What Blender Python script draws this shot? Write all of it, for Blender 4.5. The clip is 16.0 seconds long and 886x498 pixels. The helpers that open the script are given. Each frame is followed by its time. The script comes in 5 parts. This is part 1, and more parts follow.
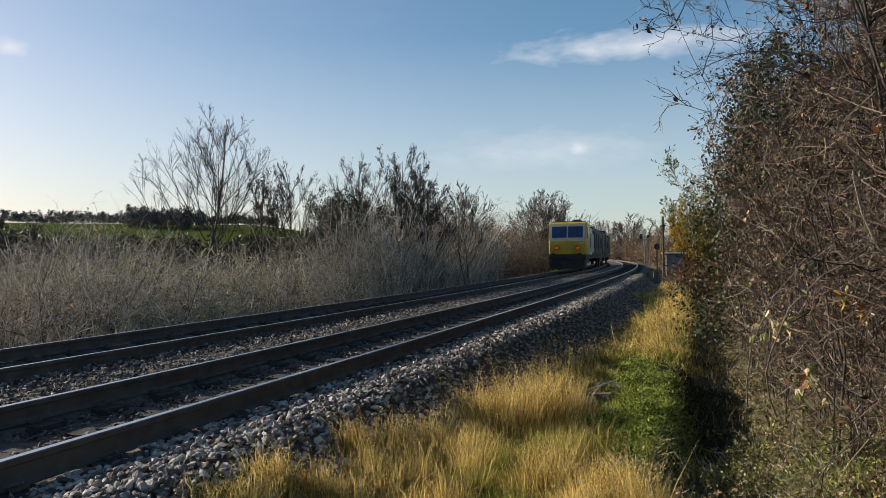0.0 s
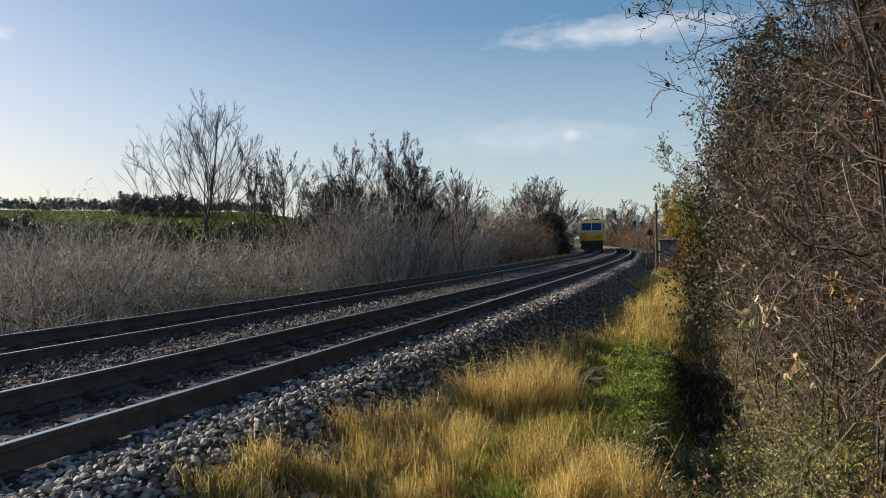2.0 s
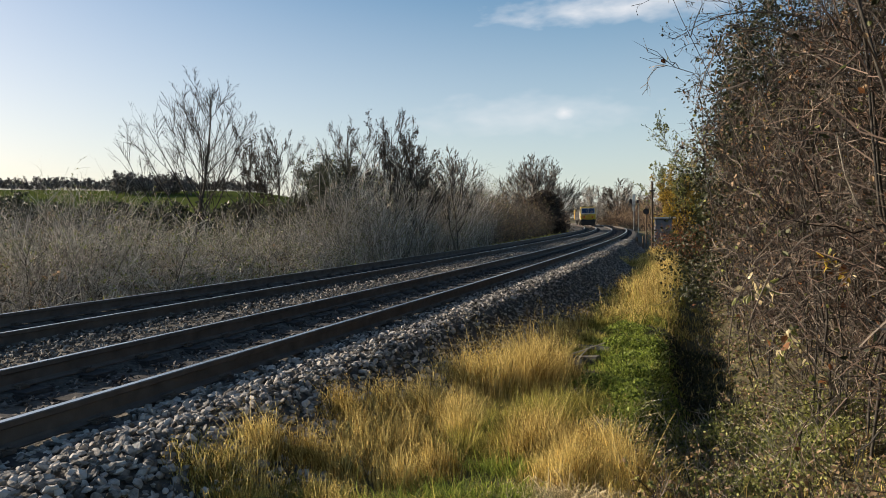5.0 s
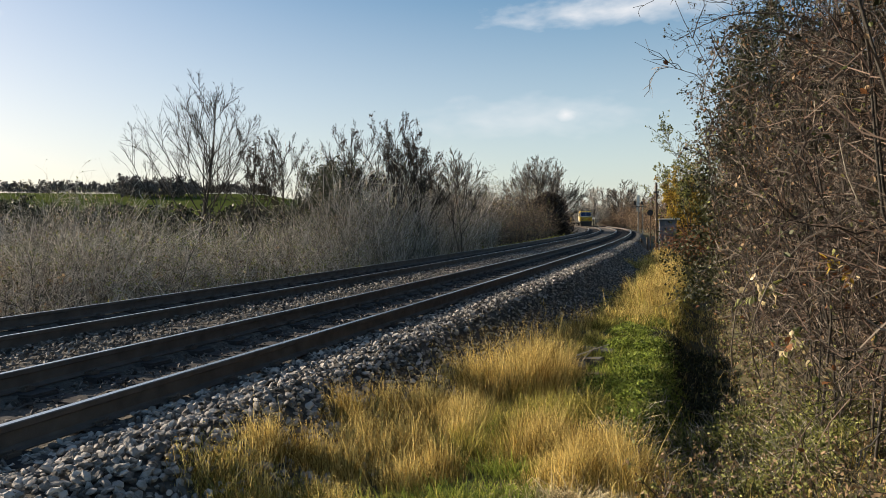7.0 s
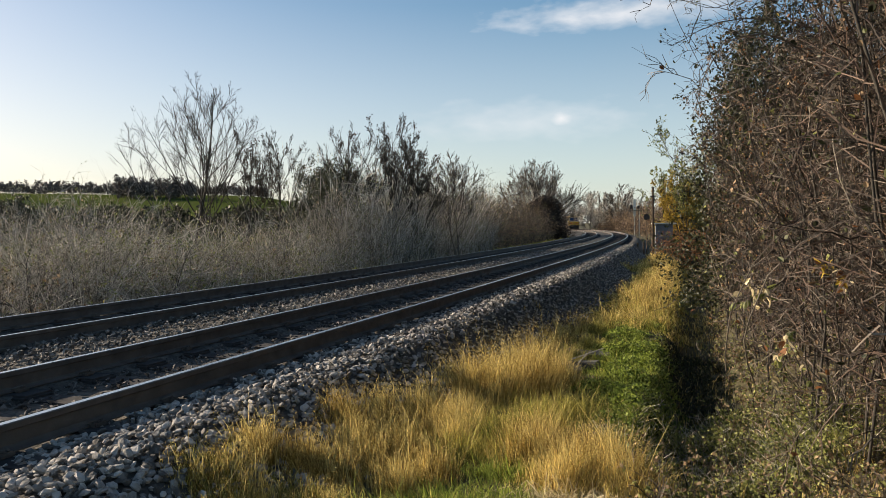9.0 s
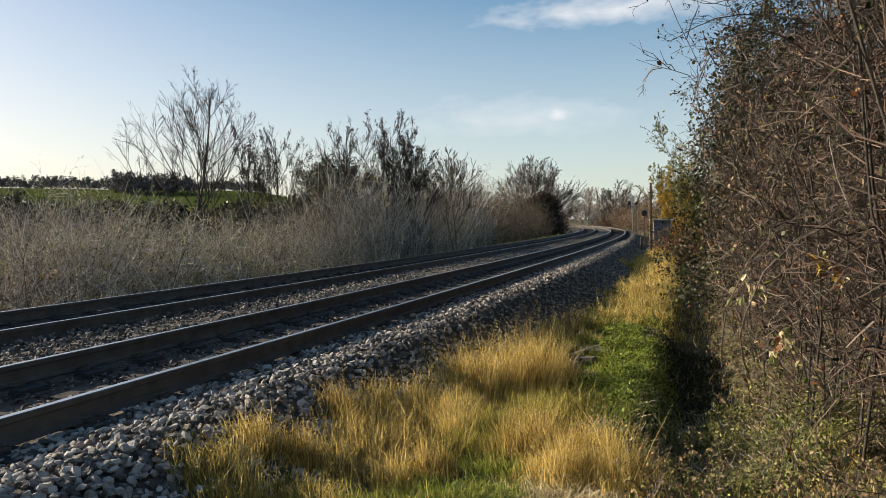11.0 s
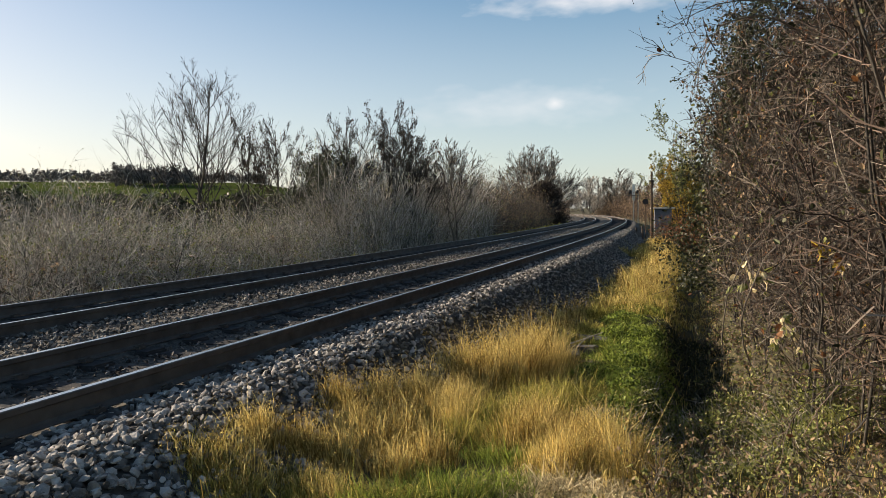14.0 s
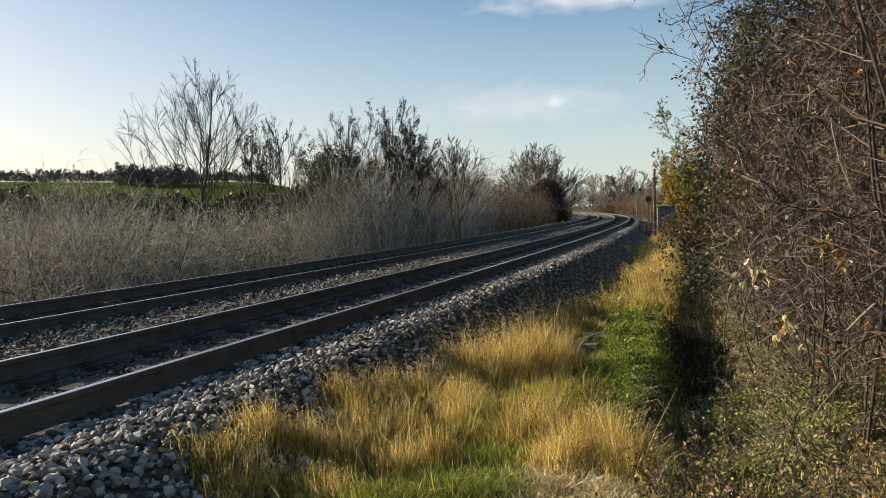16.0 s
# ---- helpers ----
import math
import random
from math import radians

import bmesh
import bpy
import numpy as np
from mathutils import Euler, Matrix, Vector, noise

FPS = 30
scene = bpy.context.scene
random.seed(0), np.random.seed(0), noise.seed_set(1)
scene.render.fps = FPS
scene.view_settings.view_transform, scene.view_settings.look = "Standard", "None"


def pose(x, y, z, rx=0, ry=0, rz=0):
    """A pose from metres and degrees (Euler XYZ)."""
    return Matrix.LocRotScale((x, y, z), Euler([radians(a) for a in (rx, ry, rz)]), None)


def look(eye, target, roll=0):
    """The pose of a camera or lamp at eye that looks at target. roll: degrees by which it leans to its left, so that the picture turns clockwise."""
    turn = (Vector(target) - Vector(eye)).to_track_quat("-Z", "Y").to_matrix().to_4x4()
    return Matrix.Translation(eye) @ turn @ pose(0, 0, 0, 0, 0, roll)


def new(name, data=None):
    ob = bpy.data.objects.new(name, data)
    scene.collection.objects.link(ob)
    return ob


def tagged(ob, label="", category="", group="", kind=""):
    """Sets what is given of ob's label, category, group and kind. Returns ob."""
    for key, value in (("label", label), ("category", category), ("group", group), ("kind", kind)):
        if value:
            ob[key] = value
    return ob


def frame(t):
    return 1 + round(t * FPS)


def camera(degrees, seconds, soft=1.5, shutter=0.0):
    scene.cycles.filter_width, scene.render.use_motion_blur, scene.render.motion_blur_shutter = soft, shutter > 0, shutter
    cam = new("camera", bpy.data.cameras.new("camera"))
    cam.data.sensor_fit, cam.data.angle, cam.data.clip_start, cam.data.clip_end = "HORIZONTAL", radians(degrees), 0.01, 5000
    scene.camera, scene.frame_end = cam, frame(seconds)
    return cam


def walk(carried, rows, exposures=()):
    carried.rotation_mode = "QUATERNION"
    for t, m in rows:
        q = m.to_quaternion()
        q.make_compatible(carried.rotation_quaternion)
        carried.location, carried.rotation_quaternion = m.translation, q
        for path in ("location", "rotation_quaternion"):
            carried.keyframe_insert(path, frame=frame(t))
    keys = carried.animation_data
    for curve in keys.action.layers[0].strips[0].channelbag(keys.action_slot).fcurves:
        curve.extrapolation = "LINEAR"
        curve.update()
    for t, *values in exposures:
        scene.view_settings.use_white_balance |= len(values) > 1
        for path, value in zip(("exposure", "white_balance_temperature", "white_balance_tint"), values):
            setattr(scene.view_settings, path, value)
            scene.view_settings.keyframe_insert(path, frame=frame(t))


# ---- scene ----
cam = camera(65.0, 16.0, soft=0.65)
# seconds, x, y, z, yaw, pitch, lean
ROWS = [
    (0, -0.057, -0.005, 1.150, 0.684, 0.565, -0.540),
    (0.5, -0.044, -0.006, 1.146, 0.550, 0.095, -0.648),
    (1, -0.040, -0.002, 1.144, 0.511, -0.349, -0.698),
    (1.5, -0.038, 0.001, 1.144, 0.080, -0.481, -0.645),
    (2, -0.038, 0.002, 1.144, 0.206, -0.530, -0.622),
    (2.5, -0.038, 0.003, 1.143, 0.024, -0.828, -0.557),
    (3, -0.037, 0.005, 1.141, 0.026, -1.257, -0.538),
    (3.5, -0.030, 0.009, 1.138, 0.152, -1.960, -0.653),
    (4, -0.031, 0.011, 1.137, -0.142, -2.346, -0.671),
    (6.5, -0.019, 0.003, 1.138, 0.114, -2.093, -0.917),
    (7, -0.018, 0.002, 1.137, 0.249, -2.090, -0.886),
    (7.5, -0.019, 0.001, 1.138, 0.264, -1.924, -0.789),
    (8, -0.017, -0.000, 1.137, -0.296, -1.870, -0.700),
    (8.5, -0.014, -0.002, 1.138, -0.425, -1.925, -0.692),
    (9, -0.013, -0.005, 1.136, -0.030, -1.851, -0.540),
    (11.5, -0.005, -0.005, 1.134, -0.217, -2.283, -0.409),
    (12, -0.004, -0.004, 1.133, -0.043, -2.329, -0.595),
    (12.5, -0.001, -0.003, 1.134, 0.216, -2.420, -0.711),
    (13, -0.001, -0.004, 1.133, 0.182, -2.567, -0.810),
    (13.5, -0.000, -0.002, 1.133, -0.097, -2.888, -0.837),
    (14, 0.000, -0.001, 1.130, -0.089, -3.001, -0.891),
    (14.5, 0.000, -0.000, 1.130, -0.000, -3.082, -0.920),
    (15, 0.001, -0.001, 1.131, -0.189, -3.075, -0.979),
    (15.5, 0.007, -0.002, 1.130, -0.067, -3.112, -1.096),
    (16, 0.008, -0.004, 1.130, 0.160, -3.126, -1.127),
]
walk(cam, [(t, pose(x, y, z, 90 + p, 0, w) @ pose(0, 0, 0, 0, 0, r)) for t, x, y, z, w, p, r in ROWS], [(0, 0.66, 6550, 11), (3.5, 0.66, 6600, 11), (6.0, 0.84, 6950, 11), (16, 0.84, 6950, 11)])

# ---- sky, sun ----
SUN_LEFT, SUN_UP = 70.0, 20.5  # degrees left of north (+y), degrees above the horizon
world = bpy.data.worlds.new("sky")
scene.world = world
world.use_nodes = True
wn = world.node_tree.nodes
sky = wn.new("ShaderNodeTexSky")
sky.sky_type, sky.sun_disc = "NISHITA", False
sky.sun_elevation, sky.sun_rotation = radians(SUN_UP), radians(-SUN_LEFT)
sky.air_density, sky.dust_density, sky.ozone_density = 1.0, 0.8, 1.0
wn["Background"].inputs[1].default_value = 0.076
link_world = world.node_tree.links.new
# thin bands of high cloud, whiter towards the horizon
spot, squash, veil, ramp, low, part_of, white = (wn.new("ShaderNode" + k) for k in ("TexCoord", "Mapping", "TexNoise", "MapRange", "MapRange", "Math", "Mix"))
squash.inputs["Scale"].default_value = (1.6, 1.6, 9.0)
squash.inputs["Location"].default_value = (0.3, 0.1, 0.4)
veil.inputs["Scale"].default_value, veil.inputs["Detail"].default_value = 1.6, 6
ramp.inputs[1].default_value, ramp.inputs[2].default_value, ramp.inputs[4].default_value = 0.46, 0.78, 0.6
rise = wn.new("ShaderNodeSeparateXYZ")
low.inputs[1].default_value, low.inputs[2].default_value, low.inputs[3].default_value, low.inputs[4].default_value = 0.02, 0.24, 1.0, 0.12
part_of.operation, white.data_type = "MULTIPLY", "RGBA"
white.inputs[7].default_value = (6.7, 6.4, 6.5, 1)
link_world(spot.outputs["Generated"], squash.inputs[0])
link_world(squash.outputs[0], veil.inputs["Vector"])
link_world(spot.outputs["Generated"], rise.inputs[0])
link_world(rise.outputs[2], low.inputs[0])
link_world(veil.outputs[0], ramp.inputs[0])
link_world(ramp.outputs[0], part_of.inputs[0])
link_world(low.outputs[0], part_of.inputs[1])
haze, most, blue = (wn.new("ShaderNode" + k) for k in ("MapRange", "Math", "Mix"))
haze.inputs[1].default_value, haze.inputs[2].default_value, haze.inputs[3].default_value, haze.inputs[4].default_value = 0.0, 0.30, 0.55, 0.0
most.operation = "MAXIMUM"
blue.data_type, blue.blend_type = "RGBA", "MULTIPLY"
blue.inputs[0].default_value = 1.0
link_world(rise.outputs[2], haze.inputs[0])
link_world(part_of.outputs[0], most.inputs[0])
link_world(haze.outputs[0], most.inputs[1])
link_world(most.outputs[0], white.inputs[0])
# the air is whiter and warmer on the sun's side
toward, near_sun, cast = (wn.new("ShaderNode" + k) for k in ("VectorMath", "MapRange", "Mix"))
toward.operation = "DOT_PRODUCT"
toward.inputs[1].default_value = (-math.sin(radians(SUN_LEFT)), math.cos(radians(SUN_LEFT)), 0.0)
near_sun.inputs[1].default_value, near_sun.inputs[2].default_value = 0.15, 0.95
cast.data_type = "RGBA"
cast.inputs[6].default_value, cast.inputs[7].default_value = (0.75, 1.03, 1.15, 1), (1.02, 0.94, 0.97, 1)
link_world(spot.outputs["Generated"], toward.inputs[0])
link_world(toward.outputs["Value"], near_sun.inputs[0])
link_world(near_sun.outputs[0], cast.inputs[0])
link_world(cast.outputs[2], blue.inputs[7])
link_world(sky.outputs[0], blue.inputs[6])
link_world(blue.outputs[2], white.inputs[6])
link_world(white.outputs[2], wn["Background"].inputs[0])

sun = new("sun", bpy.data.lights.new("sun", "SUN"))
sun.data.energy, sun.data.angle, sun.data.color = 5.0, radians(0.6), (1.0, 0.86, 0.68)
a, e = radians(SUN_LEFT), radians(SUN_UP)
sun.matrix_world = look((-60 * math.sin(a), 60 * math.cos(a), 60 * math.tan(e)), (0, 0, 0))


# ---- materials ----
def material(name, a, b, scale=8.0, rough=0.9, bump=0.0, fine=90.0, metal=0.0, island=0.0, each=0.0, through_light=0.0, spec=0.3):
    """Two colours mixed by coarse and fine noise; island, each: brightness by loose piece, by object."""
    m = bpy.data.materials.new(name)
    m.use_nodes = True
    nodes, link = m.node_tree.nodes, m.node_tree.links.new
    bsdf = nodes["Principled BSDF"]
    where = nodes.new("ShaderNodeNewGeometry") if not each else nodes.new("ShaderNodeTexCoord")
    spot = where.outputs["Position"] if not each else where.outputs["Object"]
    coarse, grain = nodes.new("ShaderNodeTexNoise"), nodes.new("ShaderNodeTexNoise")
    coarse.inputs["Scale"].default_value, coarse.inputs["Detail"].default_value = scale, 5
    grain.inputs["Scale"].default_value, grain.inputs["Detail"].default_value = fine, 4
    link(spot, coarse.inputs["Vector"])
    link(spot, grain.inputs["Vector"])
    add = nodes.new("ShaderNodeMath")
    add.operation = "MULTIPLY_ADD"
    link(grain.outputs[0], add.inputs[0])
    add.inputs[1].default_value = 0.5
    shift = nodes.new("ShaderNodeMath")
    shift.operation = "MULTIPLY_ADD"
    link(coarse.outputs[0], shift.inputs[0])
    shift.inputs[1].default_value, shift.inputs[2].default_value = 2.2, -0.85
    link(shift.outputs[0], add.inputs[2])
    mix = nodes.new("ShaderNodeMix")
    mix.data_type, mix.clamp_factor = "RGBA", True
    mix.inputs[6].default_value, mix.inputs[7].default_value = (*a, 1), (*b, 1)
    colour = mix.outputs[2]
    factor = add.outputs[0]
    if island:
        isle = nodes.new("ShaderNodeNewGeometry")
        more = nodes.new("ShaderNodeMath")
        more.operation = "MULTIPLY_ADD"
        link(isle.outputs["Random Per Island"], more.inputs[0])
        more.inputs[1].default_value = 1.2
        less = nodes.new("ShaderNodeMath")
        less.operation = "SUBTRACT"
        link(add.outputs[0], less.inputs[0])
        less.inputs[1].default_value = 0.6
        link(less.outputs[0], more.inputs[2])
        factor = more.outputs[0]
    link(factor, mix.inputs[0])
    vary = island or each
    if vary:
        src = nodes.new("ShaderNodeNewGeometry") if island else nodes.new("ShaderNodeObjectInfo")
        hsv = nodes.new("ShaderNodeHueSaturation")
        ramp = nodes.new("ShaderNodeMapRange")
        ramp.inputs[3].default_value, ramp.inputs[4].default_value = 1 - vary, 1 + vary
        link(src.outputs["Random Per Island" if island else "Random"], ramp.inputs[0])
        link(ramp.outputs[0], hsv.inputs["Value"])
        link(colour, hsv.inputs["Color"])
        colour = hsv.outputs[0]
    link(colour, bsdf.inputs["Base Color"])
    bsdf.inputs["Roughness"].default_value, bsdf.inputs["Metallic"].default_value = rough, metal
    bsdf.inputs["Specular IOR Level"].default_value = spec
    if bump:
        relief = nodes.new("ShaderNodeBump")
        relief.inputs["Strength"].default_value, relief.inputs["Distance"].default_value = bump, 0.02
        link(add.outputs[0], relief.inputs["Height"])
        link(relief.outputs[0], bsdf.inputs["Normal"])
    if through_light:
        thin, both = nodes.new("ShaderNodeBsdfTranslucent"), nodes.new("ShaderNodeMixShader")
        link(colour, thin.inputs[0])
        both.inputs[0].default_value = through_light
        link(bsdf.outputs[0], both.inputs[1])
        link(thin.outputs[0], both.inputs[2])
        link(both.outputs[0], nodes["Material Output"].inputs[0])
    return m


YELLOW = material("yellow_paint", (0.34, 0.22, 0.014), (0.58, 0.39, 0.02), 1.2, 0.45, 0.0, 30, spec=0.5)
CREAM = material("cream_paint", (0.60, 0.58, 0.50), (0.72, 0.70, 0.62), 3.0, 0.5, 0.05, 30)
DIRTY = material("grimy_grey_steel", (0.06, 0.058, 0.055), (0.14, 0.135, 0.13), 2.0, 0.7, 0.2, 30)
BLACK = material("black_steel", (0.015, 0.015, 0.016), (0.04, 0.038, 0.036), 3.0, 0.6, 0.1, 40)
GLASS = material("dark_windscreen", (0.014, 0.032, 0.09), (0.026, 0.055, 0.13), 1.0, 0.12, 0.0, 10, spec=0.25)
CABINET = material("cabinet_grey", (0.10, 0.115, 0.14), (0.16, 0.18, 0.215), 3.0, 0.55, 0.1, 60)
TIMBER = material("weathered_timber", (0.05, 0.036, 0.026), (0.14, 0.10, 0.07), 4.0, 0.9, 0.5, 70)
SLAB = material("old_concrete", (0.07, 0.066, 0.06), (0.16, 0.15, 0.135), 6.0, 0.9, 0.5, 80)
TAIL = material("tail_lamp", (0.6, 0.02, 0.01), (0.7, 0.03, 0.02), 3.0, 0.4)
TAIL.node_tree.nodes["Principled BSDF"].inputs["Emission Color"].default_value = (1.0, 0.05, 0.03, 1)
TAIL.node_tree.nodes["Principled BSDF"].inputs["Emission Strength"].default_value = 0.25
SEEDS = material("seed_keys", (0.03, 0.022, 0.016), (0.08, 0.06, 0.045), 3.0, 0.8, 0, 60, island=0.3, through_light=0.2)
DUSK = material("bare_crown", (0.085, 0.078, 0.074), (0.17, 0.155, 0.145), 0.2, 0.9, 0, 3, island=0.3)
CAB_BAND = material("dirty_cream_paint", (0.34, 0.32, 0.24), (0.5, 0.47, 0.37), 2.0, 0.5, 0.05, 30)
SOIL = material("soil_and_litter", (0.04, 0.032, 0.02), (0.11, 0.10, 0.045), 1.5, 0.95, 0.8, 60)
FIELD = material("pasture", (0.048, 0.066, 0.018), (0.078, 0.096, 0.03), 0.03, 1.0, 0.0, 1.0, spec=0.0)
HERB = material("nettle_leaf", (0.07, 0.115, 0.018), (0.30, 0.37, 0.07), 3.0, 0.55, 0, 60, island=0.4, through_light=0.35)
MIDDLE = material("middle_stone", (0.06, 0.057, 0.053), (0.25, 0.236, 0.215), 12.0, 0.9, 0.5, 120, island=0.3)
FADED = material("bleached_grass", (0.36, 0.29, 0.15), (0.72, 0.62, 0.40), 2.6, 0.8, 0, 40, island=0.4, through_light=0.3)
BED = material("ballast_bed", (0.03, 0.028, 0.025), (0.12, 0.112, 0.10), 14.0, 0.95, 1.0, 45)
STONE = material("ballast_stone", (0.09, 0.086, 0.08), (0.36, 0.342, 0.315), 12.0, 0.9, 0.5, 120, island=0.3)
STONE_ONE = material("ballast_stone_single", (0.10, 0.095, 0.088), (0.36, 0.342, 0.315), 12.0, 0.9, 0.5, 120, each=0.3)
STONE_OLD = material("track_stone", (0.045, 0.042, 0.04), (0.15, 0.14, 0.13), 12.0, 0.9, 0.5, 120, island=0.35)
CONCRETE = material("sleeper_concrete", (0.032, 0.031, 0.032), (0.075, 0.073, 0.073), 5.0, 0.95, 0.4, 110, each=0.15, spec=0.08)
RUST = material("rail_rust", (0.07, 0.06, 0.054), (0.125, 0.108, 0.094), 6.0, 0.8, 0.3, 140)
POLISH = material("rail_polish", (0.5, 0.5, 0.5), (0.62, 0.61, 0.6), 9.0, 0.28, 0.0, 140, metal=1.0)
STRAW = material("dry_grass", (0.30, 0.20, 0.048), (0.70, 0.56, 0.22), 2.6, 0.75, 0, 40, island=0.5, through_light=0.4)
GREEN = material("green_grass", (0.11, 0.15, 0.024), (0.30, 0.36, 0.07), 1.5, 0.7, 0, 40, island=0.45, through_light=0.5)
OLIVE = material("olive_grass", (0.18, 0.17, 0.04), (0.50, 0.44, 0.12), 2.4, 0.75, 0, 40, island=0.4, through_light=0.5)
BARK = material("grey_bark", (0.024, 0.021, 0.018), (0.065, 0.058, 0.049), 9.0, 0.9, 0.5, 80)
TWIG = material("twig", (0.03, 0.026, 0.022), (0.18, 0.152, 0.125), 2.0, 0.75, 0, 40, island=0.35)
TWIG_RED = material("twig_reddish", (0.028, 0.019, 0.015), (0.145, 0.10, 0.076), 2.0, 0.7, 0, 40, island=0.35)
TWIG_PALE = material("twig_pale", (0.19, 0.17, 0.145), (0.62, 0.56, 0.48), 2.0, 0.75, 0, 40, island=0.35)
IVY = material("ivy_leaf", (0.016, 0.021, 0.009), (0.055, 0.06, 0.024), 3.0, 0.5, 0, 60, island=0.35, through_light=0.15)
BRAMBLE = material("bramble_leaf", (0.06, 0.08, 0.022), (0.28, 0.29, 0.09), 3.0, 0.55, 0, 60, island=0.35, through_light=0.3)
GOLD = material("golden_leaf", (0.24, 0.16, 0.03), (0.46, 0.34, 0.06), 3.0, 0.6, 0, 60, island=0.3, through_light=0.45)
RUSSET = material("russet_leaf", (0.13, 0.055, 0.025), (0.26, 0.12, 0.05), 3.0, 0.65, 0, 60, island=0.3, through_light=0.35)
BROWN_LEAF = material("withered_leaf", (0.14, 0.09, 0.05), (0.35, 0.25, 0.155), 3.0, 0.7, 0, 60, island=0.3, through_light=0.3)

# ---- the line of the railway: s along the near track, n to its right, z above its rails ----
SPACING, GAUGE = 3.334, 0.7525
S = np.linspace(-20, 420, 8801)
BEND = 0.001235 + 1.893e-5 * 15 * np.log1p(np.exp(np.clip((S - 41.5) / 15, -40, 12)))
BEND = np.where(S > 95, 0.0012, BEND)
HEAD = np.cumsum(BEND) * (S[1] - S[0])
HEAD += -0.36294 - HEAD[np.argmin(abs(S))]
LX = np.concatenate([[0], np.cumsum(-np.sin(HEAD[:-1]))]) * (S[1] - S[0])
LY = np.concatenate([[0], np.cumsum(np.cos(HEAD[:-1]))]) * (S[1] - S[0])
LX += -4.8524 - LX[np.argmin(abs(S))]
LY -= LY[np.argmin(abs(S))]
CANT = 0.0325


def grade(s):
    return 0.001336 * s - 1.2366e-5 * s * s


def along(s, n, z=0.0):
    """World places of track places."""
    s, n = np.asarray(s, float), np.asarray(n, float)
    x, y, h = np.interp(s, S, LX), np.interp(s, S, LY), np.interp(s, S, HEAD)
    return np.stack(np.broadcast_arrays(x + n * np.cos(h), y + n * np.sin(h), z + grade(np.clip(s, -20, 54))), -1)


def heading(s):
    return float(np.interp(s, S, HEAD))


def track_place(x, y):
    """Nearest s and signed n for world places."""
    x, y = np.asarray(x, float), np.asarray(y, float)
    i = np.zeros(x.shape, int)
    best = np.full(x.shape, 1e18)
    for k in range(0, len(S), 20):
        d = (x - LX[k]) ** 2 + (y - LY[k]) ** 2
        i = np.where(d < best, k, i)
        best = np.minimum(best, d)
    h = HEAD[i]
    dx, dy = x - LX[i], y - LY[i]
    return S[i] - dx * np.sin(h) + dy * np.cos(h), dx * np.cos(h) + dy * np.sin(h)


def step(v, a, b):
    v = np.clip((v - a) / (b - a), 0, 1)
    return v * v * (3 - 2 * v)


def lumps(x, y):
    return (np.sin(2.1 * x + 1.3 * y) + np.sin(3.7 * y - 1.9 * x + 1) + np.sin(5.3 * x + 4.1 * y + 2)) / 3


def base_right(s):
    return -0.38 - 0.38 * step(s, 2, 12)


def ground_height(x, y):
    s, n = track_place(x, y)
    g = grade(np.clip(s, -20, 54))
    right = base_right(s) + 0.05 * lumps(x, y) + 0.35 * step(n, 4.6, 7.5) - 0.42 * step(n, 3.9, 4.4) * (1 - step(n, 4.7, 5.5)) * step(s, 5, 8)
    left = -0.62 - 0.9 * step(-n, 7, 16) + 0.08 * lumps(x * 0.4, y * 0.4)
    near = np.where(n > -1.6, right, left)
    near = np.where((n > -5.9) & (n < 2.35), -1.1, near)
    far = np.hypot(x, y)
    hill = 18.0 * step(far, 120, 400) * step(-x / np.maximum(y, 1), 0.0, 0.30) + 3.0 * step(far, 150, 500) + 25 * step(far, 500, 1500) * step(-x / np.maximum(y, 1), 0.0, 0.3)
    return near + g * (1 - step(far, 60, 160)) + hill * step(abs(n), 15, 60)


# ---- mesh helpers ----
def mesh_of(name, verts, faces, mats, smooth=False, index=None):
    me = bpy.data.meshes.new(name)
    verts = np.asarray(verts, np.float32)
    me.vertices.add(len(verts))
    me.vertices.foreach_set("co", verts.ravel())
    faces = [np.asarray(f, np.int32) for f in faces if len(f)]
    loops = np.concatenate([f.ravel() for f in faces])
    sizes = np.concatenate([np.full(len(f), f.shape[1]) for f in faces])
    me.loops.add(len(loops))
    me.polygons.add(len(sizes))
    me.loops.foreach_set("vertex_index", loops)
    me.polygons.foreach_set("loop_start", np.concatenate([[0], np.cumsum(sizes)[:-1]]).astype(np.int32))
    for m in mats if isinstance(mats, (list, tuple)) else [mats]:
        me.materials.append(m)
    if index is not None:
        me.polygons.foreach_set("material_index", np.asarray(index, np.int32))
    me.polygons.foreach_set("use_smooth", np.full(len(sizes), smooth))
    me.update(calc_edges=True)
    me.validate()
    return me


def part(name, me, parent=None, label="", at=None):
    """Links a mesh as one object under its thing."""
    if isinstance(me, bmesh.types.BMesh):
        bm, me = me, bpy.data.meshes.new(name)
        bm.to_mesh(me)
        bm.free()
    ob = new(name, me)
    if parent is not None:
        ob.parent = parent
    if at is not None:
        ob.matrix_basis = at
    return tagged(ob, label)


def thing(name, label, category, at=None, group="", kind="", data=None):
    ob = new(name, data)
    if at is not None:
        ob.matrix_basis = at
    return tagged(ob, label, category, group, kind)


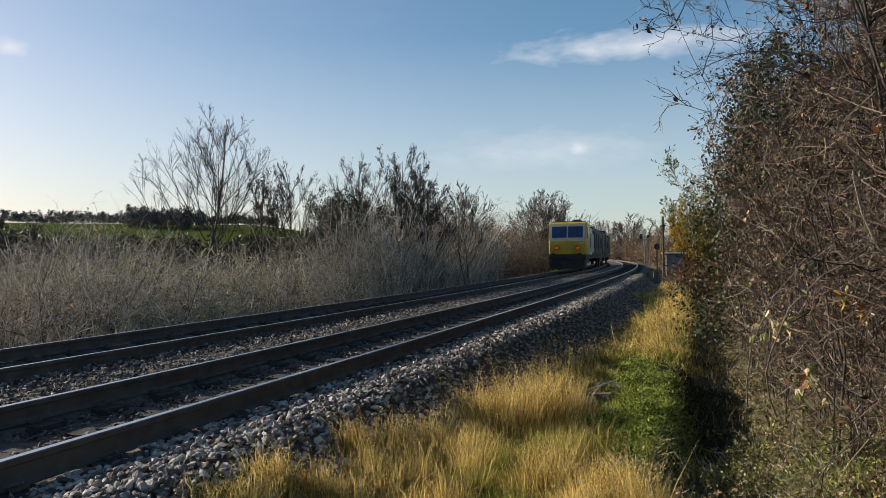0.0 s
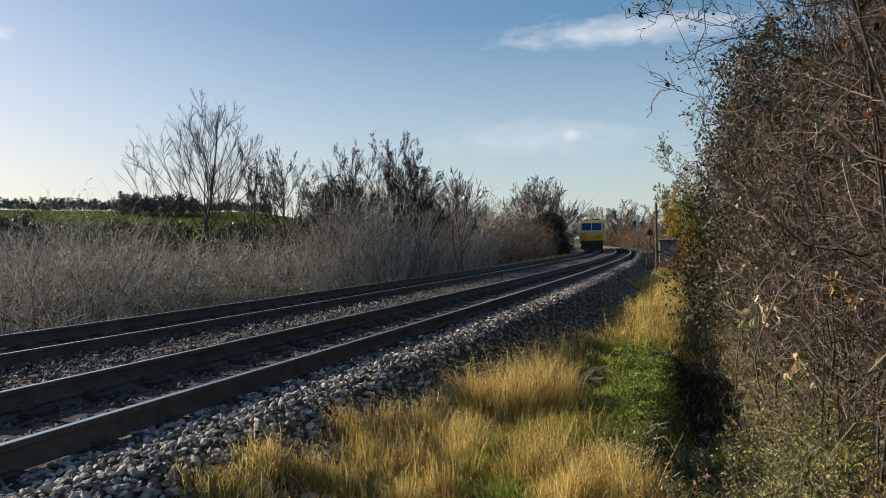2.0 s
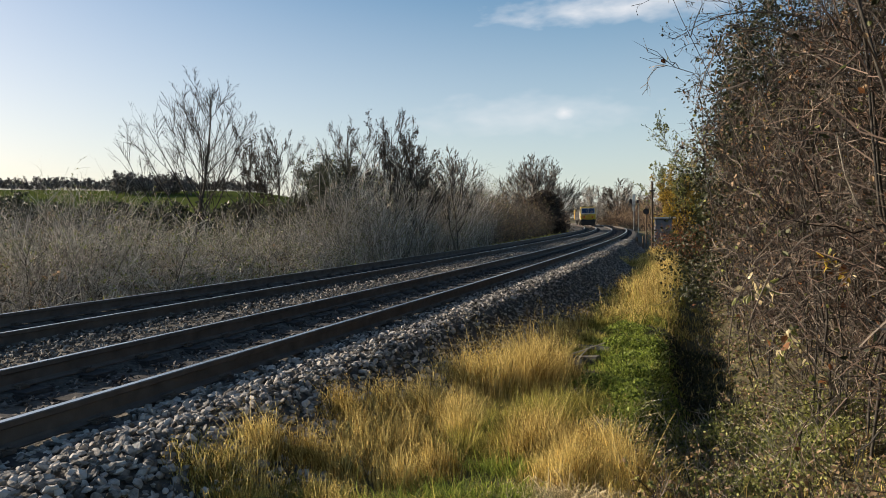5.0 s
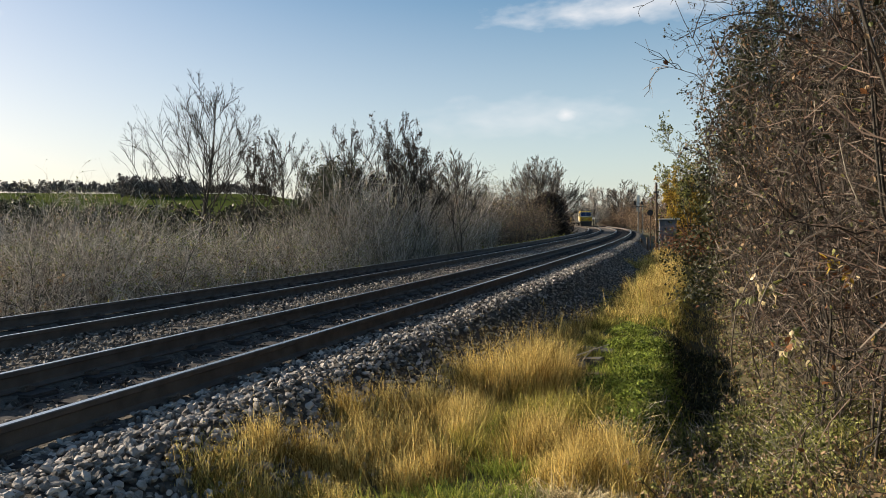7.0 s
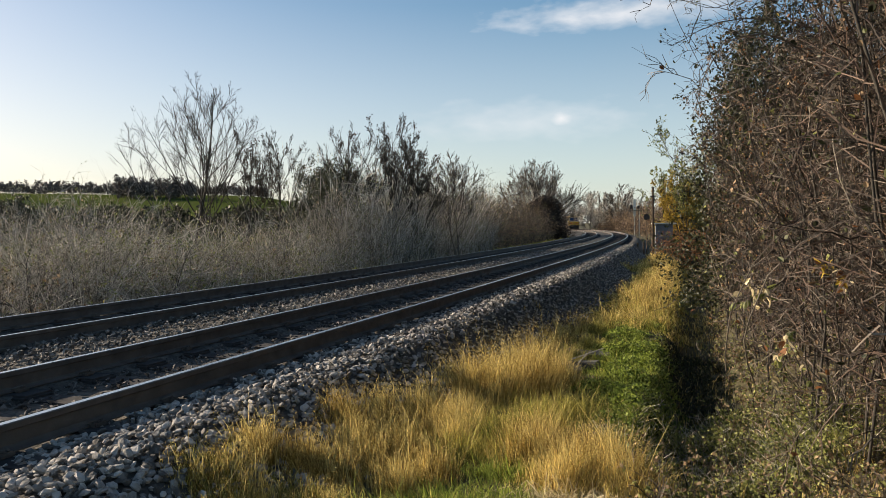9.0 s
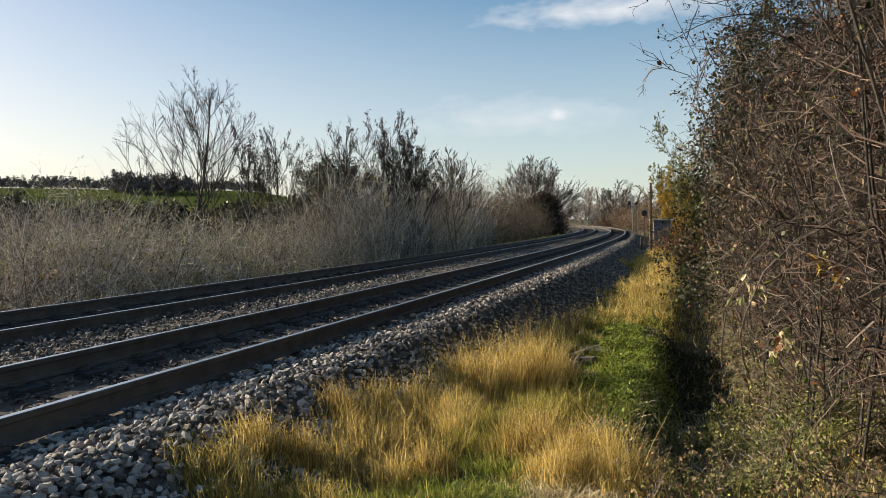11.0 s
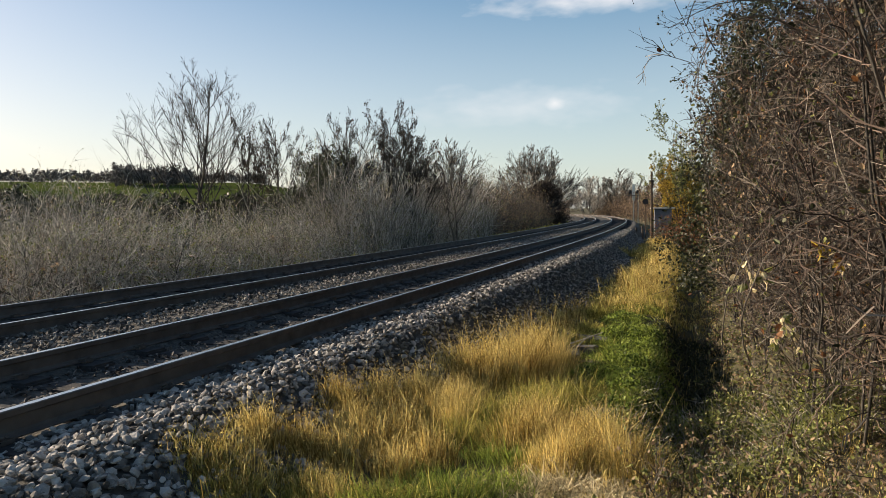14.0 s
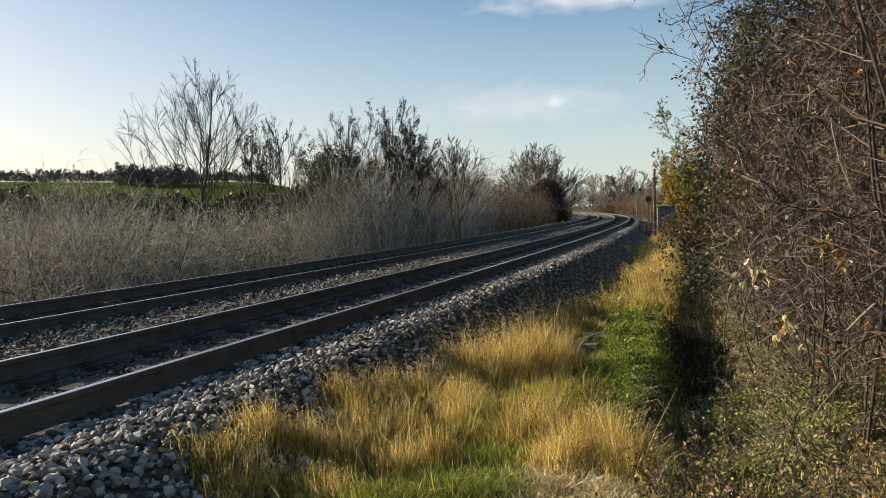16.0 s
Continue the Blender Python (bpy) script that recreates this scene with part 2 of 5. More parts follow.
def tubes(groups, sides=3):
    """Tapered tubes round polylines: groups of (points (N, K, 3), radii (N, K)); returns verts, faces."""
    vs, fs, o = [], [], 0
    for pts, rad in groups:
        n, k, _ = pts.shape
        if not n:
            continue
        if sides == 1:  # thin shoots: one strip each
            tan = pts[:, -1] - pts[:, 0]
            u = np.cross(tan, np.sin(pts[:, 0] * 91.7 + 1.3) + 0.01)
            u = u / (np.linalg.norm(u, axis=1, keepdims=True) + 1e-9)
            strip = np.stack([pts - u[:, None] * rad[..., None], pts + u[:, None] * rad[..., None]], 2)
            vs.append(strip.reshape(-1, 3))
            i = o + (np.arange(n)[:, None] * k + np.arange(k - 1)) * 2
            fs.append(np.stack([i, i + 1, i + 3, i + 2], -1).reshape(-1, 4))
            o += n * k * 2
            continue
        tan = np.gradient(pts, axis=1)
        tan /= np.linalg.norm(tan, axis=2, keepdims=True) + 1e-9
        ref = np.where(abs(tan[:, :1, 2:3]) > 0.8, np.array([1.0, 0, 0]), np.array([0, 0, 1.0]))
        u = np.cross(tan, np.broadcast_to(ref, tan.shape))
        u /= np.linalg.norm(u, axis=2, keepdims=True) + 1e-9
        v = np.cross(tan, u)
        ang = np.arange(sides) * 2 * np.pi / sides
        ring = pts[:, :, None] + rad[:, :, None, None] * (np.cos(ang)[:, None] * u[:, :, None] + np.sin(ang)[:, None] * v[:, :, None])
        vs.append(ring.reshape(-1, 3))
        i = o + (np.arange(n)[:, None, None] * k + np.arange(k - 1)[None, :, None]) * sides + np.arange(sides)
        j = o + (np.arange(n)[:, None, None] * k + np.arange(k - 1)[None, :, None]) * sides + (np.arange(sides) + 1) % sides
        fs.append(np.stack([i, j, j + sides, i + sides], -1).reshape(-1, 4))
        o += n * k * sides
    return np.concatenate(vs), [np.concatenate(fs)]


def brush(thick, thin):
    """Round shoots and strip shoots as one."""
    return joined([tubes(thick, 3), tubes(thin, 1)])


def unit(v):
    return v / (np.linalg.norm(v, axis=-1, keepdims=True) + 1e-9)


def grow(rng, start, way, length, radius, k=5, wobble=0.25, up=0.15, tip=0.35):
    """Bent shoots: points (N, k, 3) and radii."""
    n = len(start)
    pts = np.zeros((n, k, 3))
    pts[:, 0] = start
    d = unit(way)
    for i in range(1, k):
        d = unit(d + rng.normal(0, wobble, (n, 3)) + np.array([0, 0, up]))
        pts[:, i] = pts[:, i - 1] + d * (length / (k - 1))[:, None]
    return pts, radius[:, None] * np.linspace(1, tip, k)[None]


def sprout(rng, pts, rad, count, lo=0.25, hi=1.0, spread=0.8, ratio=0.55, thin=0.55, least=0.002):
    """Starts, ways, lengths and radii of shoots on shoots."""
    n, k, _ = pts.shape
    pick = np.repeat(np.arange(n), count)
    f = rng.uniform(lo, hi, len(pick)) * (k - 1)
    i = np.minimum(f.astype(int), k - 2)
    w = (f - i)[:, None]
    start = pts[pick, i] * (1 - w) + pts[pick, i + 1] * w
    tan = unit(pts[pick, i + 1] - pts[pick, i])
    side = unit(np.cross(tan, rng.normal(0, 1, tan.shape)))
    way = unit(tan + side * spread * rng.uniform(0.6, 1.3, len(pick))[:, None])
    whole = np.linalg.norm(np.diff(pts, axis=1), axis=2).sum(1)[pick]
    length = whole * ratio * rng.uniform(0.6, 1.25, len(pick)) * (1.15 - 0.5 * f / (k - 1))
    radius = np.maximum((rad[pick, i] * (1 - w[:, 0]) + rad[pick, i + 1] * w[:, 0]) * thin, least)
    return start, way, length, radius


def leaves(rng, where, size, droop=0.3, plain=False):
    """Small folded leaves, one at each place."""
    n = len(where)
    a = unit(rng.normal(0, 1, (n, 3)) + np.array([0, 0, -droop]))
    b = unit(np.cross(a, rng.normal(0, 1, (n, 3))))
    c = np.cross(a, b)
    s = size * rng.uniform(0.6, 1.3, (n, 1))
    w = rng.uniform(0.22, 0.42, (n, 1))
    if plain:
        v = np.stack([where, where + s * (0.5 * a + w * b + 0.1 * c), where + s * 1.1 * a, where + s * (0.6 * a - w * b)], 1).reshape(-1, 3)
        return v, [np.arange(n)[:, None] * 4 + [0, 1, 2, 3]]
    v = np.stack([where, where + s * (0.3 * a + w * b + 0.1 * c), where + s * (0.75 * a + 0.8 * w * b + 0.12 * c), where + s * 1.1 * a, where + s * (0.75 * a - 0.8 * w * b + 0.1 * c), where + s * (0.3 * a - w * b + 0.14 * c)], 1).reshape(-1, 3)
    i = np.arange(n)[:, None] * 6
    return v, [np.concatenate([i + [0, 1, 2, 3], i + [0, 3, 4, 5]], 0)]


def on_shoots(rng, pts, count, lo=0.2):
    n, k, _ = pts.shape
    pick = rng.integers(0, n, count)
    f = rng.uniform(lo, 1, count) * (k - 1)
    i = np.minimum(f.astype(int), k - 2)
    w = (f - i)[:, None]
    return pts[pick, i] * (1 - w) + pts[pick, i + 1] * w


def blades(rng, base, height, width, lean=0.35, splay=None):
    """Grass blades: bent ribbons that end in a point; splay: the way each blade leans."""
    n = len(base)
    az = rng.uniform(0, 2 * np.pi, n) if splay is None else splay + rng.normal(0, 1.3, n)
    out = np.stack([np.cos(az), np.sin(az), np.zeros(n)], 1) * (lean * rng.uniform(0.1, 1.7, n))[:, None]
    turn = rng.uniform(0, 2 * np.pi, n)
    side = np.stack([np.cos(turn), np.sin(turn), np.zeros(n)], 1)
    h = (height * rng.uniform(0.3, 1.15, n))[:, None]
    w = (width * rng.uniform(0.5, 1.5, n))[:, None]
    upv = np.array([0, 0, 1.0])
    p1 = base + h * (0.6 * upv + 0.42 * out + rng.normal(0, 0.07, (n, 3)))
    p3 = base + h * (1.0 * upv + 1.25 * out + rng.normal(0, 0.09, (n, 3))) - upv * h * (0.3 * (out ** 2).sum(1)[:, None])
    v = np.stack([base - side * w, base + side * w, p1 - side * w * 0.8, p1 + side * w * 0.8, p3], 1).reshape(-1, 3)
    i = np.arange(n)[:, None] * 5
    return v, [i + [0, 1, 3, 2], i + [2, 3, 4]]


def joined(pieces):
    """Several (verts, faces) as one."""
    vs, quads, tris, o = [], [], [], 0
    for v, fs in pieces:
        for f in fs:
            (quads if f.shape[1] == 4 else tris).append(f + o)
        vs.append(v)
        o += len(v)
    return np.concatenate(vs), [np.concatenate(g) for g in (quads, tris) if g]


def box(bm, x0, x1, y0, y1, z0, z1, bevel=0.0):
    r = bmesh.ops.create_cube(bm, size=1.0, matrix=Matrix.Translation(((x0 + x1) / 2, (y0 + y1) / 2, (z0 + z1) / 2)) @ Matrix.Diagonal((x1 - x0, y1 - y0, z1 - z0, 1)))
    if bevel:
        edges = list({e for v in r["verts"] for e in v.link_edges})
        bmesh.ops.bevel(bm, geom=edges, offset=bevel, segments=2, affect="EDGES")
    return bm


def rod(bm, a, b, r0, r1=None, sides=10):
    a, b = Vector(a), Vector(b)
    m = Matrix.Translation((a + b) / 2) @ (b - a).to_track_quat("Z", "Y").to_matrix().to_4x4()
    bmesh.ops.create_cone(bm, cap_ends=True, segments=sides, radius1=r0, radius2=r0 if r1 is None else r1, depth=(b - a).length, matrix=m)
    return bm


def solid(mat, *shapes):
    """A mesh of boxes (x0, x1, y0, y1, z0, z1, bevel)."""
    bm = bmesh.new()
    for b in shapes:
        box(bm, *b)
    me = bpy.data.meshes.new("solid")
    bm.to_mesh(me)
    bm.free()
    me.materials.append(mat)
    return me


# ---- ground ----
def axis(lo, hi, fine_lo, fine_hi, fine, grow_by):
    mid = list(np.arange(fine_lo, fine_hi + fine, fine))
    d, v = fine, fine_hi
    while v < hi:
        d *= grow_by
        v += d
        mid.append(v)
    d, v = fine, fine_lo
    while v > lo:
        d *= grow_by
        v -= d
        mid.insert(0, v)
    return np.array(mid)


def build_ground():
    gx, gy = axis(-3000, 3000, -9, 12, 0.3, 1.07), axis(-600, 4000, 0, 24, 0.3, 1.07)
    x, y = np.meshgrid(gx, gy)
    z = ground_height(x, y)
    v = np.stack([x, y, z], -1).reshape(-1, 3)
    w = len(gx)
    i = (np.arange(len(gy) - 1)[:, None] * w + np.arange(w - 1)).reshape(-1)
    q = np.stack([i, i + 1, i + w + 1, i + w], 1)
    c = v[q].mean(1)
    s, n = track_place(c[:, 0], c[:, 1])
    me = mesh_of("ground", v, [q], [SOIL, FIELD], True, ((abs(n) > 34) & (c[:, 0] < 0)).astype(int))
    thing("ground", "leaf-littered trackside soil running into green pasture", "ground", kind="structure", data=me)


build_ground()


# ---- the permanent way ----
def bed_profile(s):
    """n and z across the ballast, from the far side to the near side."""
    b = base_right(s)
    return [(-6.6, -0.75), (-5.6, -0.24), (-4.7, -0.19), (-4.0, -0.19), (-3.88, -0.225), (-2.79, -0.225), (-2.67, -0.19), (-2.2, -0.19), (-1.66, -0.165), (-1.1, -0.185), (-0.62, -0.185), (-0.54, -0.225), (0.54, -0.225), (0.62, -0.185), (0.85, -0.185), (1.05, -0.175), (1.3, -0.15), (1.5, -0.13), (1.66, -0.17), (1.95, -0.17 + (b + 0.17) * 0.52), (2.36, b - 0.04), (3.2, b - 0.3)]


def build_bed():
    ss = np.concatenate([np.arange(-8, 40, 0.25), np.arange(40, 300, 2.0)])
    rows = []
    for s in ss:
        prof = np.array(bed_profile(s))
        nn = np.concatenate([np.linspace(prof[i, 0], prof[i + 1, 0], 5)[:-1] for i in range(len(prof) - 1)] + [[prof[-1, 0]]])
        rows.append(along(np.full(len(nn), s), nn, np.interp(nn, prof[:, 0], prof[:, 1]) + 0.012 * lumps(nn * 6, s * 7)))
    v = np.array(rows)
    k = v.shape[1]
    i = (np.arange(len(ss) - 1)[:, None] * k + np.arange(k - 1)).reshape(-1)
    me = mesh_of("ballast", v.reshape(-1, 3), [np.stack([i, i + 1, i + k + 1, i + k], 1)], BED, True)
    return thing("ballast", "bed of angular grey limestone ballast under two tracks", "ballast", kind="structure", data=me)


def rock(rng, rough=False, fine=2):
    bm = bmesh.new()
    if rough:
        bmesh.ops.create_cone(bm, cap_ends=True, segments=3, radius1=0.58, radius2=0.42, depth=0.75)
        bmesh.ops.triangulate(bm, faces=bm.faces[:])
    else:
        bmesh.ops.create_icosphere(bm, subdivisions=fine, radius=0.5)
    for v in bm.verts:
        v.co *= rng.uniform(0.8, 1.3) if rough else rng.uniform(0.97, 1.03)
    for _ in range(4 if rough else 9):
        cut = Vector(unit(rng.normal(0, 1, 3)))
        deep = rng.uniform(0.16, 0.32) if rough else rng.uniform(0.24, 0.42)
        for v in bm.verts:
            d = v.co.dot(cut) - deep
            if d > 0:
                v.co -= cut * d
    bm.verts.ensure_lookup_table()
    v = np.array([p.co[:] for p in bm.verts]) * np.array([1.12, 0.82, 0.46])
    f = np.array([[p.index for p in q.verts] for q in bm.faces])
    bm.free()
    return v, f


def stones_mesh(rng, where, size, shapes, name, mat):
    vs, fs, o = [], [], 0
    kind = rng.integers(0, len(shapes), len(where))
    for k, (v, f) in enumerate(shapes):
        p = where[kind == k]
        if not len(p):
            continue
        q = unit(rng.normal(0, 1, (len(p), 4)) + np.array([3.4, 0, 0, 0]))
        spin = rng.uniform(0, 2 * np.pi, len(p))
        w, x, y, z = q.T
        rot = np.stack([1 - 2 * (y * y + z * z), 2 * (x * y - z * w), 2 * (x * z + y * w), 2 * (x * y + z * w), 1 - 2 * (x * x + z * z), 2 * (y * z - x * w), 2 * (x * z - y * w), 2 * (y * z + x * w), 1 - 2 * (x * x + y * y)], 1).reshape(-1, 3, 3)
        c, sn, zero, one = np.cos(spin), np.sin(spin), np.zeros(len(p)), np.ones(len(p))
        yaw = np.stack([c, -sn, zero, sn, c, zero, zero, zero, one], 1).reshape(-1, 3, 3)
        m = rot @ yaw
        sz = size * rng.uniform(0.6, 1.45, len(p))
        vv = np.einsum("nij,vj->nvi", m, v) * sz[:, None, None] + p[:, None]
        vs.append(vv.reshape(-1, 3))
        fs.append((f[None] + o + np.arange(len(p))[:, None, None] * len(v)).reshape(-1, 3))
        o += len(p) * len(v)
    return mesh_of(name, np.concatenate(vs), [np.concatenate(fs)], mat)


def bed_height(s, n):
    z = np.zeros(len(s))
    for i in range(len(s)):
        pr = bed_profile(s[i])
        z[i] = np.interp(n[i], [p[0] for p in pr], [p[1] for p in pr])
    return z


def scatter(rng, count, s0, s1, n0, n1, power=1.0):
    s = s0 + (s1 - s0) * rng.uniform(0, 1, count) ** power
    n = rng.uniform(n0, n1, count)
    return s, n


def build_stones(bed):
    rng = np.random.default_rng(5)
    shapes, plain = [rock(rng) for _ in range(14)], [rock(rng, True) for _ in range(12)]
    medium = [rock(rng, False, 1) for _ in range(14)]
    # shoulder beside the near rail
    s, n = scatter(rng, 32000, 0.0, 46, 0.84, 2.6, 1.8)
    p = along(s, n, bed_height(s, n) + rng.uniform(-0.012, 0.022, len(s)) + 0.02 * (1 - step(n, 1.6, 2.0)))
    part("shoulder_stones", stones_mesh(rng, p[s < 3.2], 0.068, shapes, "shoulder_stones", STONE), bed, "loose pale grey ballast stones")["kind"] = "stuff"
    part("middle_shoulder_stones", stones_mesh(rng, p[(s >= 3.2) & (s < 9)], 0.07, medium, "middle_shoulder_stones", STONE), bed, "loose pale grey ballast stones")["kind"] = "stuff"
    part("far_shoulder_stones", stones_mesh(rng, p[s >= 9], 0.066, plain, "far_shoulder_stones", STONE), bed, "loose pale grey ballast stones")["kind"] = "stuff"
    # between the tracks, and inside them
    s, n = scatter(rng, 12000, 1.0, 50, -2.55, -0.9, 1.6)
    p = along(s, n, bed_height(s, n) + rng.uniform(-0.01, 0.03, len(s)) + 0.03)
    part("middle_stones", stones_mesh(rng, p, 0.058, plain, "middle_stones", MIDDLE), bed, "grey ballast heaped between the tracks")["kind"] = "stuff"
    s, n = scatter(rng, 10000, 1.0, 40, -0.68, 0.68, 1.6)
    keep = (abs(((s + 0.3) % 0.65) - 0.325) > 0.1) | (rng.uniform(0, 1, len(s)) < 0.2)
    s, n = s[keep], n[keep]
    p = along(s, n, -0.215 + rng.uniform(-0.015, 0.025, len(s)))
    part("crib_stones", stones_mesh(rng, p, 0.048, plain, "crib_stones", STONE_OLD), bed, "dark grimy stones between the sleepers")["kind"] = "stuff"
    s, n = scatter(rng, 3500, 3.0, 50, -5.7, -4.3, 1.3)
    p = along(s, n, bed_height(s, n) + rng.uniform(0.0, 0.03, len(s)))
    part("cess_stones", stones_mesh(rng, p, 0.055, plain, "cess_stones", STONE_OLD), bed, "dark stones along the far rail")["kind"] = "stuff"
    # single stones lying on top of the shoulder nearest to the path
    singles = []
    for v, f in shapes:
        singles.append(mesh_of("stone", v * 0.062, [f], STONE_ONE))
    s, n = scatter(rng, 260, 1.2, 5.0, 1.0, 2.0)
    z = bed_height(s, n) + 0.03 + 0.02 * (1 - step(n, 1.6, 2.0))
    for i, q in enumerate(along(s, n, z)):
        part("stone", singles[i % len(singles)], bed, at=pose(*q, rng.uniform(-25, 25), rng.uniform(-25, 25), rng.uniform(0, 360)))


RAIL = [(-0.036, 0.0), (-0.033, -0.035), (-0.012, -0.045), (-0.01, -0.128), (-0.03, -0.143), (-0.07, -0.152), (-0.07, -0.16), (0.07, -0.16), (0.07, -0.152), (0.03, -0.143), (0.01, -0.128), (0.012, -0.045), (0.033, -0.035), (0.036, 0.0), (0.024, 0.005), (-0.024, 0.005)]


def rail_mesh(n0, lift):
    ss = np.concatenate([np.arange(-8, 60, 0.5), np.arange(60, 300, 1.5)])
    prof = np.array(RAIL)
    k = len(prof)
    v = np.concatenate([along(np.full(k, s), n0 + prof[:, 0], lift + prof[:, 1]) for s in ss])
    i = (np.arange(len(ss) - 1)[:, None] * k + np.arange(k)).reshape(-1)
    j = (np.arange(len(ss) - 1)[:, None] * k + (np.arange(k) + 1) % k).reshape(-1)
    top = np.tile((np.arange(k) >= k - 2).astype(int), len(ss) - 1)
    return mesh_of("rail", v, [np.stack([i, i + k, j + k, j], 1)], [RUST, POLISH], False, top)


def sleeper_mesh():
    bm = bmesh.new()
    for a, b, h in ((-1.26, -0.45, 0.0), (-0.45, 0.45, -0.035), (0.45, 1.26, 0.0)):
        box(bm, a, b, -0.135, 0.135, -0.2, h, 0.018)
    me = bpy.data.meshes.new("sleeper")
    bm.to_mesh(me)
    bm.free()
    me.materials.append(CONCRETE)
    return me


def clip_mesh(d):
    bm = bmesh.new()
    box(bm, min(d * 0.07, d * 0.13), max(d * 0.07, d * 0.13), -0.05, 0.05, 0.0, 0.035, 0.008)
    rod(bm, (d * 0.06, -0.06, 0.03), (d * 0.13, -0.02, 0.05), 0.009, sides=6)
    rod(bm, (d * 0.06, 0.05, 0.03), (d * 0.13, 0.0, 0.05), 0.009, sides=6)
    me = bpy.data.meshes.new("rail_clip")
    bm.to_mesh(me)
    bm.free()
    me.materials.append(RUST)
    return me


def build_tracks():
    sleeper, clips = sleeper_mesh(), (clip_mesh(-1), clip_mesh(1))
    for n0, lift, last in ((0.0, CANT / 2, 120), (-SPACING, -CANT / 2, 120)):
        tr = thing("railway_track", "curving railway track of rusty rails on grey concrete sleepers", "railway track", group="railway tracks")
        part("rail", rail_mesh(n0 + GAUGE, lift), tr, "rusty steel rail with a polished running top")
        part("rail", rail_mesh(n0 - GAUGE, -CANT / 2), tr, "rusty steel rail with a polished running top")
        s = -4.0
        while s < last:
            h = math.degrees(heading(s))
            x, y, z = along(s, n0, -0.174 + lift / 2)
            tilt = -math.degrees(math.atan2(lift + CANT / 2, 1.505))
            sl = part("sleeper", sleeper, tr, at=pose(x, y, z, 0, tilt, h))
            if 1 < s < 20:
                for d in (-GAUGE, GAUGE):
                    for clip in clips:
                        part("rail_clip", clip, sl, at=pose(d, 0, 0))
            s += 0.65


def build_way():
    bed = build_bed()
    build_tracks()
    build_stones(bed)


build_way()


# ---- vegetation ----
def rest_z(x, y):
    return float(ground_height(np.array([float(x)]), np.array([float(y)]))[0])


def tree(name, label, category, x, y, height, spread, seed, stems=1, density=1.0, bark=BARK, twig=TWIG, leaf=None, leaf_count=0, leaf_size=0.07, upright=0.05, thick=1.0, fine=0.005, group="", clump=0, fan=0.3, low=0.15, mass=None, levels=(7, 6, 5, 2), even=0.7):
    """A bare or sparsely leaved tree: trunk and limbs, then fine twigs, then leaves. mass: radius and height of an ivy cloak."""
    rng = np.random.default_rng(seed)
    ob = thing(name, label, category, pose(x, y, rest_z(x, y) - 0.1), group)
    az = np.arange(stems) * 2.4 + rng.uniform(0, 6)
    many = float(stems > 1)
    out = fan * rng.uniform(0.6, 1.3, stems) * many
    out[0] *= 0.1
    if even > 0.8:
        out = fan * 1.3 * np.sqrt((np.arange(stems) + 0.2) / stems) * rng.uniform(0.9, 1.1, stems)
    tall = height * rng.uniform(even, 0.5 * even + 0.55, stems)
    tall[0] = height
    way = np.stack([np.cos(az) * out, np.sin(az) * out, np.ones(stems)], 1)
    base = np.stack([np.cos(az), np.sin(az), np.zeros(stems)], 1) * 0.04 * many * height
    trunk = grow(rng, base, way, tall, np.full(stems, 0.013 * height * thick) / stems ** 0.35, 9, 0.035, 0.03, 0.15)
    k = [max(2, int(round(q * density))) for q in levels]
    limbs = grow(rng, *sprout(rng, *trunk, k[0], low, 0.95, spread * 0.7, 0.58, 0.62), 6, 0.05, upright)
    boughs = grow(rng, *sprout(rng, *limbs, k[1], 0.15, 1.0, 0.6, 0.5, 0.6, fine * 1.5), 4, 0.06, upright)
    sprays = grow(rng, *sprout(rng, *boughs, k[2], 0.1, 1.0, 0.6, 0.5, 0.6, fine * 1.2), 3, 0.08, upright * 0.6)
    twigs = grow(rng, *sprout(rng, *sprays, k[3], 0.2, 1.0, 0.5, 0.6, 0.7, fine), 3, 0.07, upright * 0.4, 0.6)
    v, f = tubes([trunk, limbs], 6)
    part("trunk", mesh_of("trunk", v, f, bark, True), ob)
    v, f = brush([boughs], [sprays, twigs])
    crown = part("crown", mesh_of("crown", v, f, twig), ob)
    if leaf_count:
        where = on_shoots(rng, twigs[0], leaf_count if not clump else leaf_count // clump)
        if clump:
            where = np.repeat(where, clump, 0)
            where = where + rng.normal(0, leaf_size * 0.7, where.shape)
        if mass:
            r0, h0 = mass
            u, a = rng.uniform(0.02, 1, leaf_count), rng.uniform(0, 2 * np.pi, leaf_count)
            wide = r0 * (1 - u ** 7) ** 0.5 * (0.9 + 0.3 * np.sin(2 * a + 5 * u + seed) + 0.25 * np.sin(5 * a - 8 * u) * np.sin(9 * u + a) + 0.15 * np.sin(13 * a + 17 * u)) * rng.uniform(0.55, 1.1, leaf_count)
            where = np.stack([np.cos(a) * wide, np.sin(a) * wide, u * h0 * (0.88 + 0.14 * np.sin(3 * a + seed))], 1) + rng.normal(0, leaf_size * 0.8, (leaf_count, 3))
            tip = on_shoots(rng, twigs[0], leaf_count // 8)
            where = np.concatenate([where, np.repeat(tip, 2, 0) + rng.normal(0, leaf_size, (2 * len(tip), 3))])
        v, f = leaves(rng, where, leaf_size, plain=True)
        part("foliage", mesh_of("foliage", v, f, leaf), crown)
    return ob


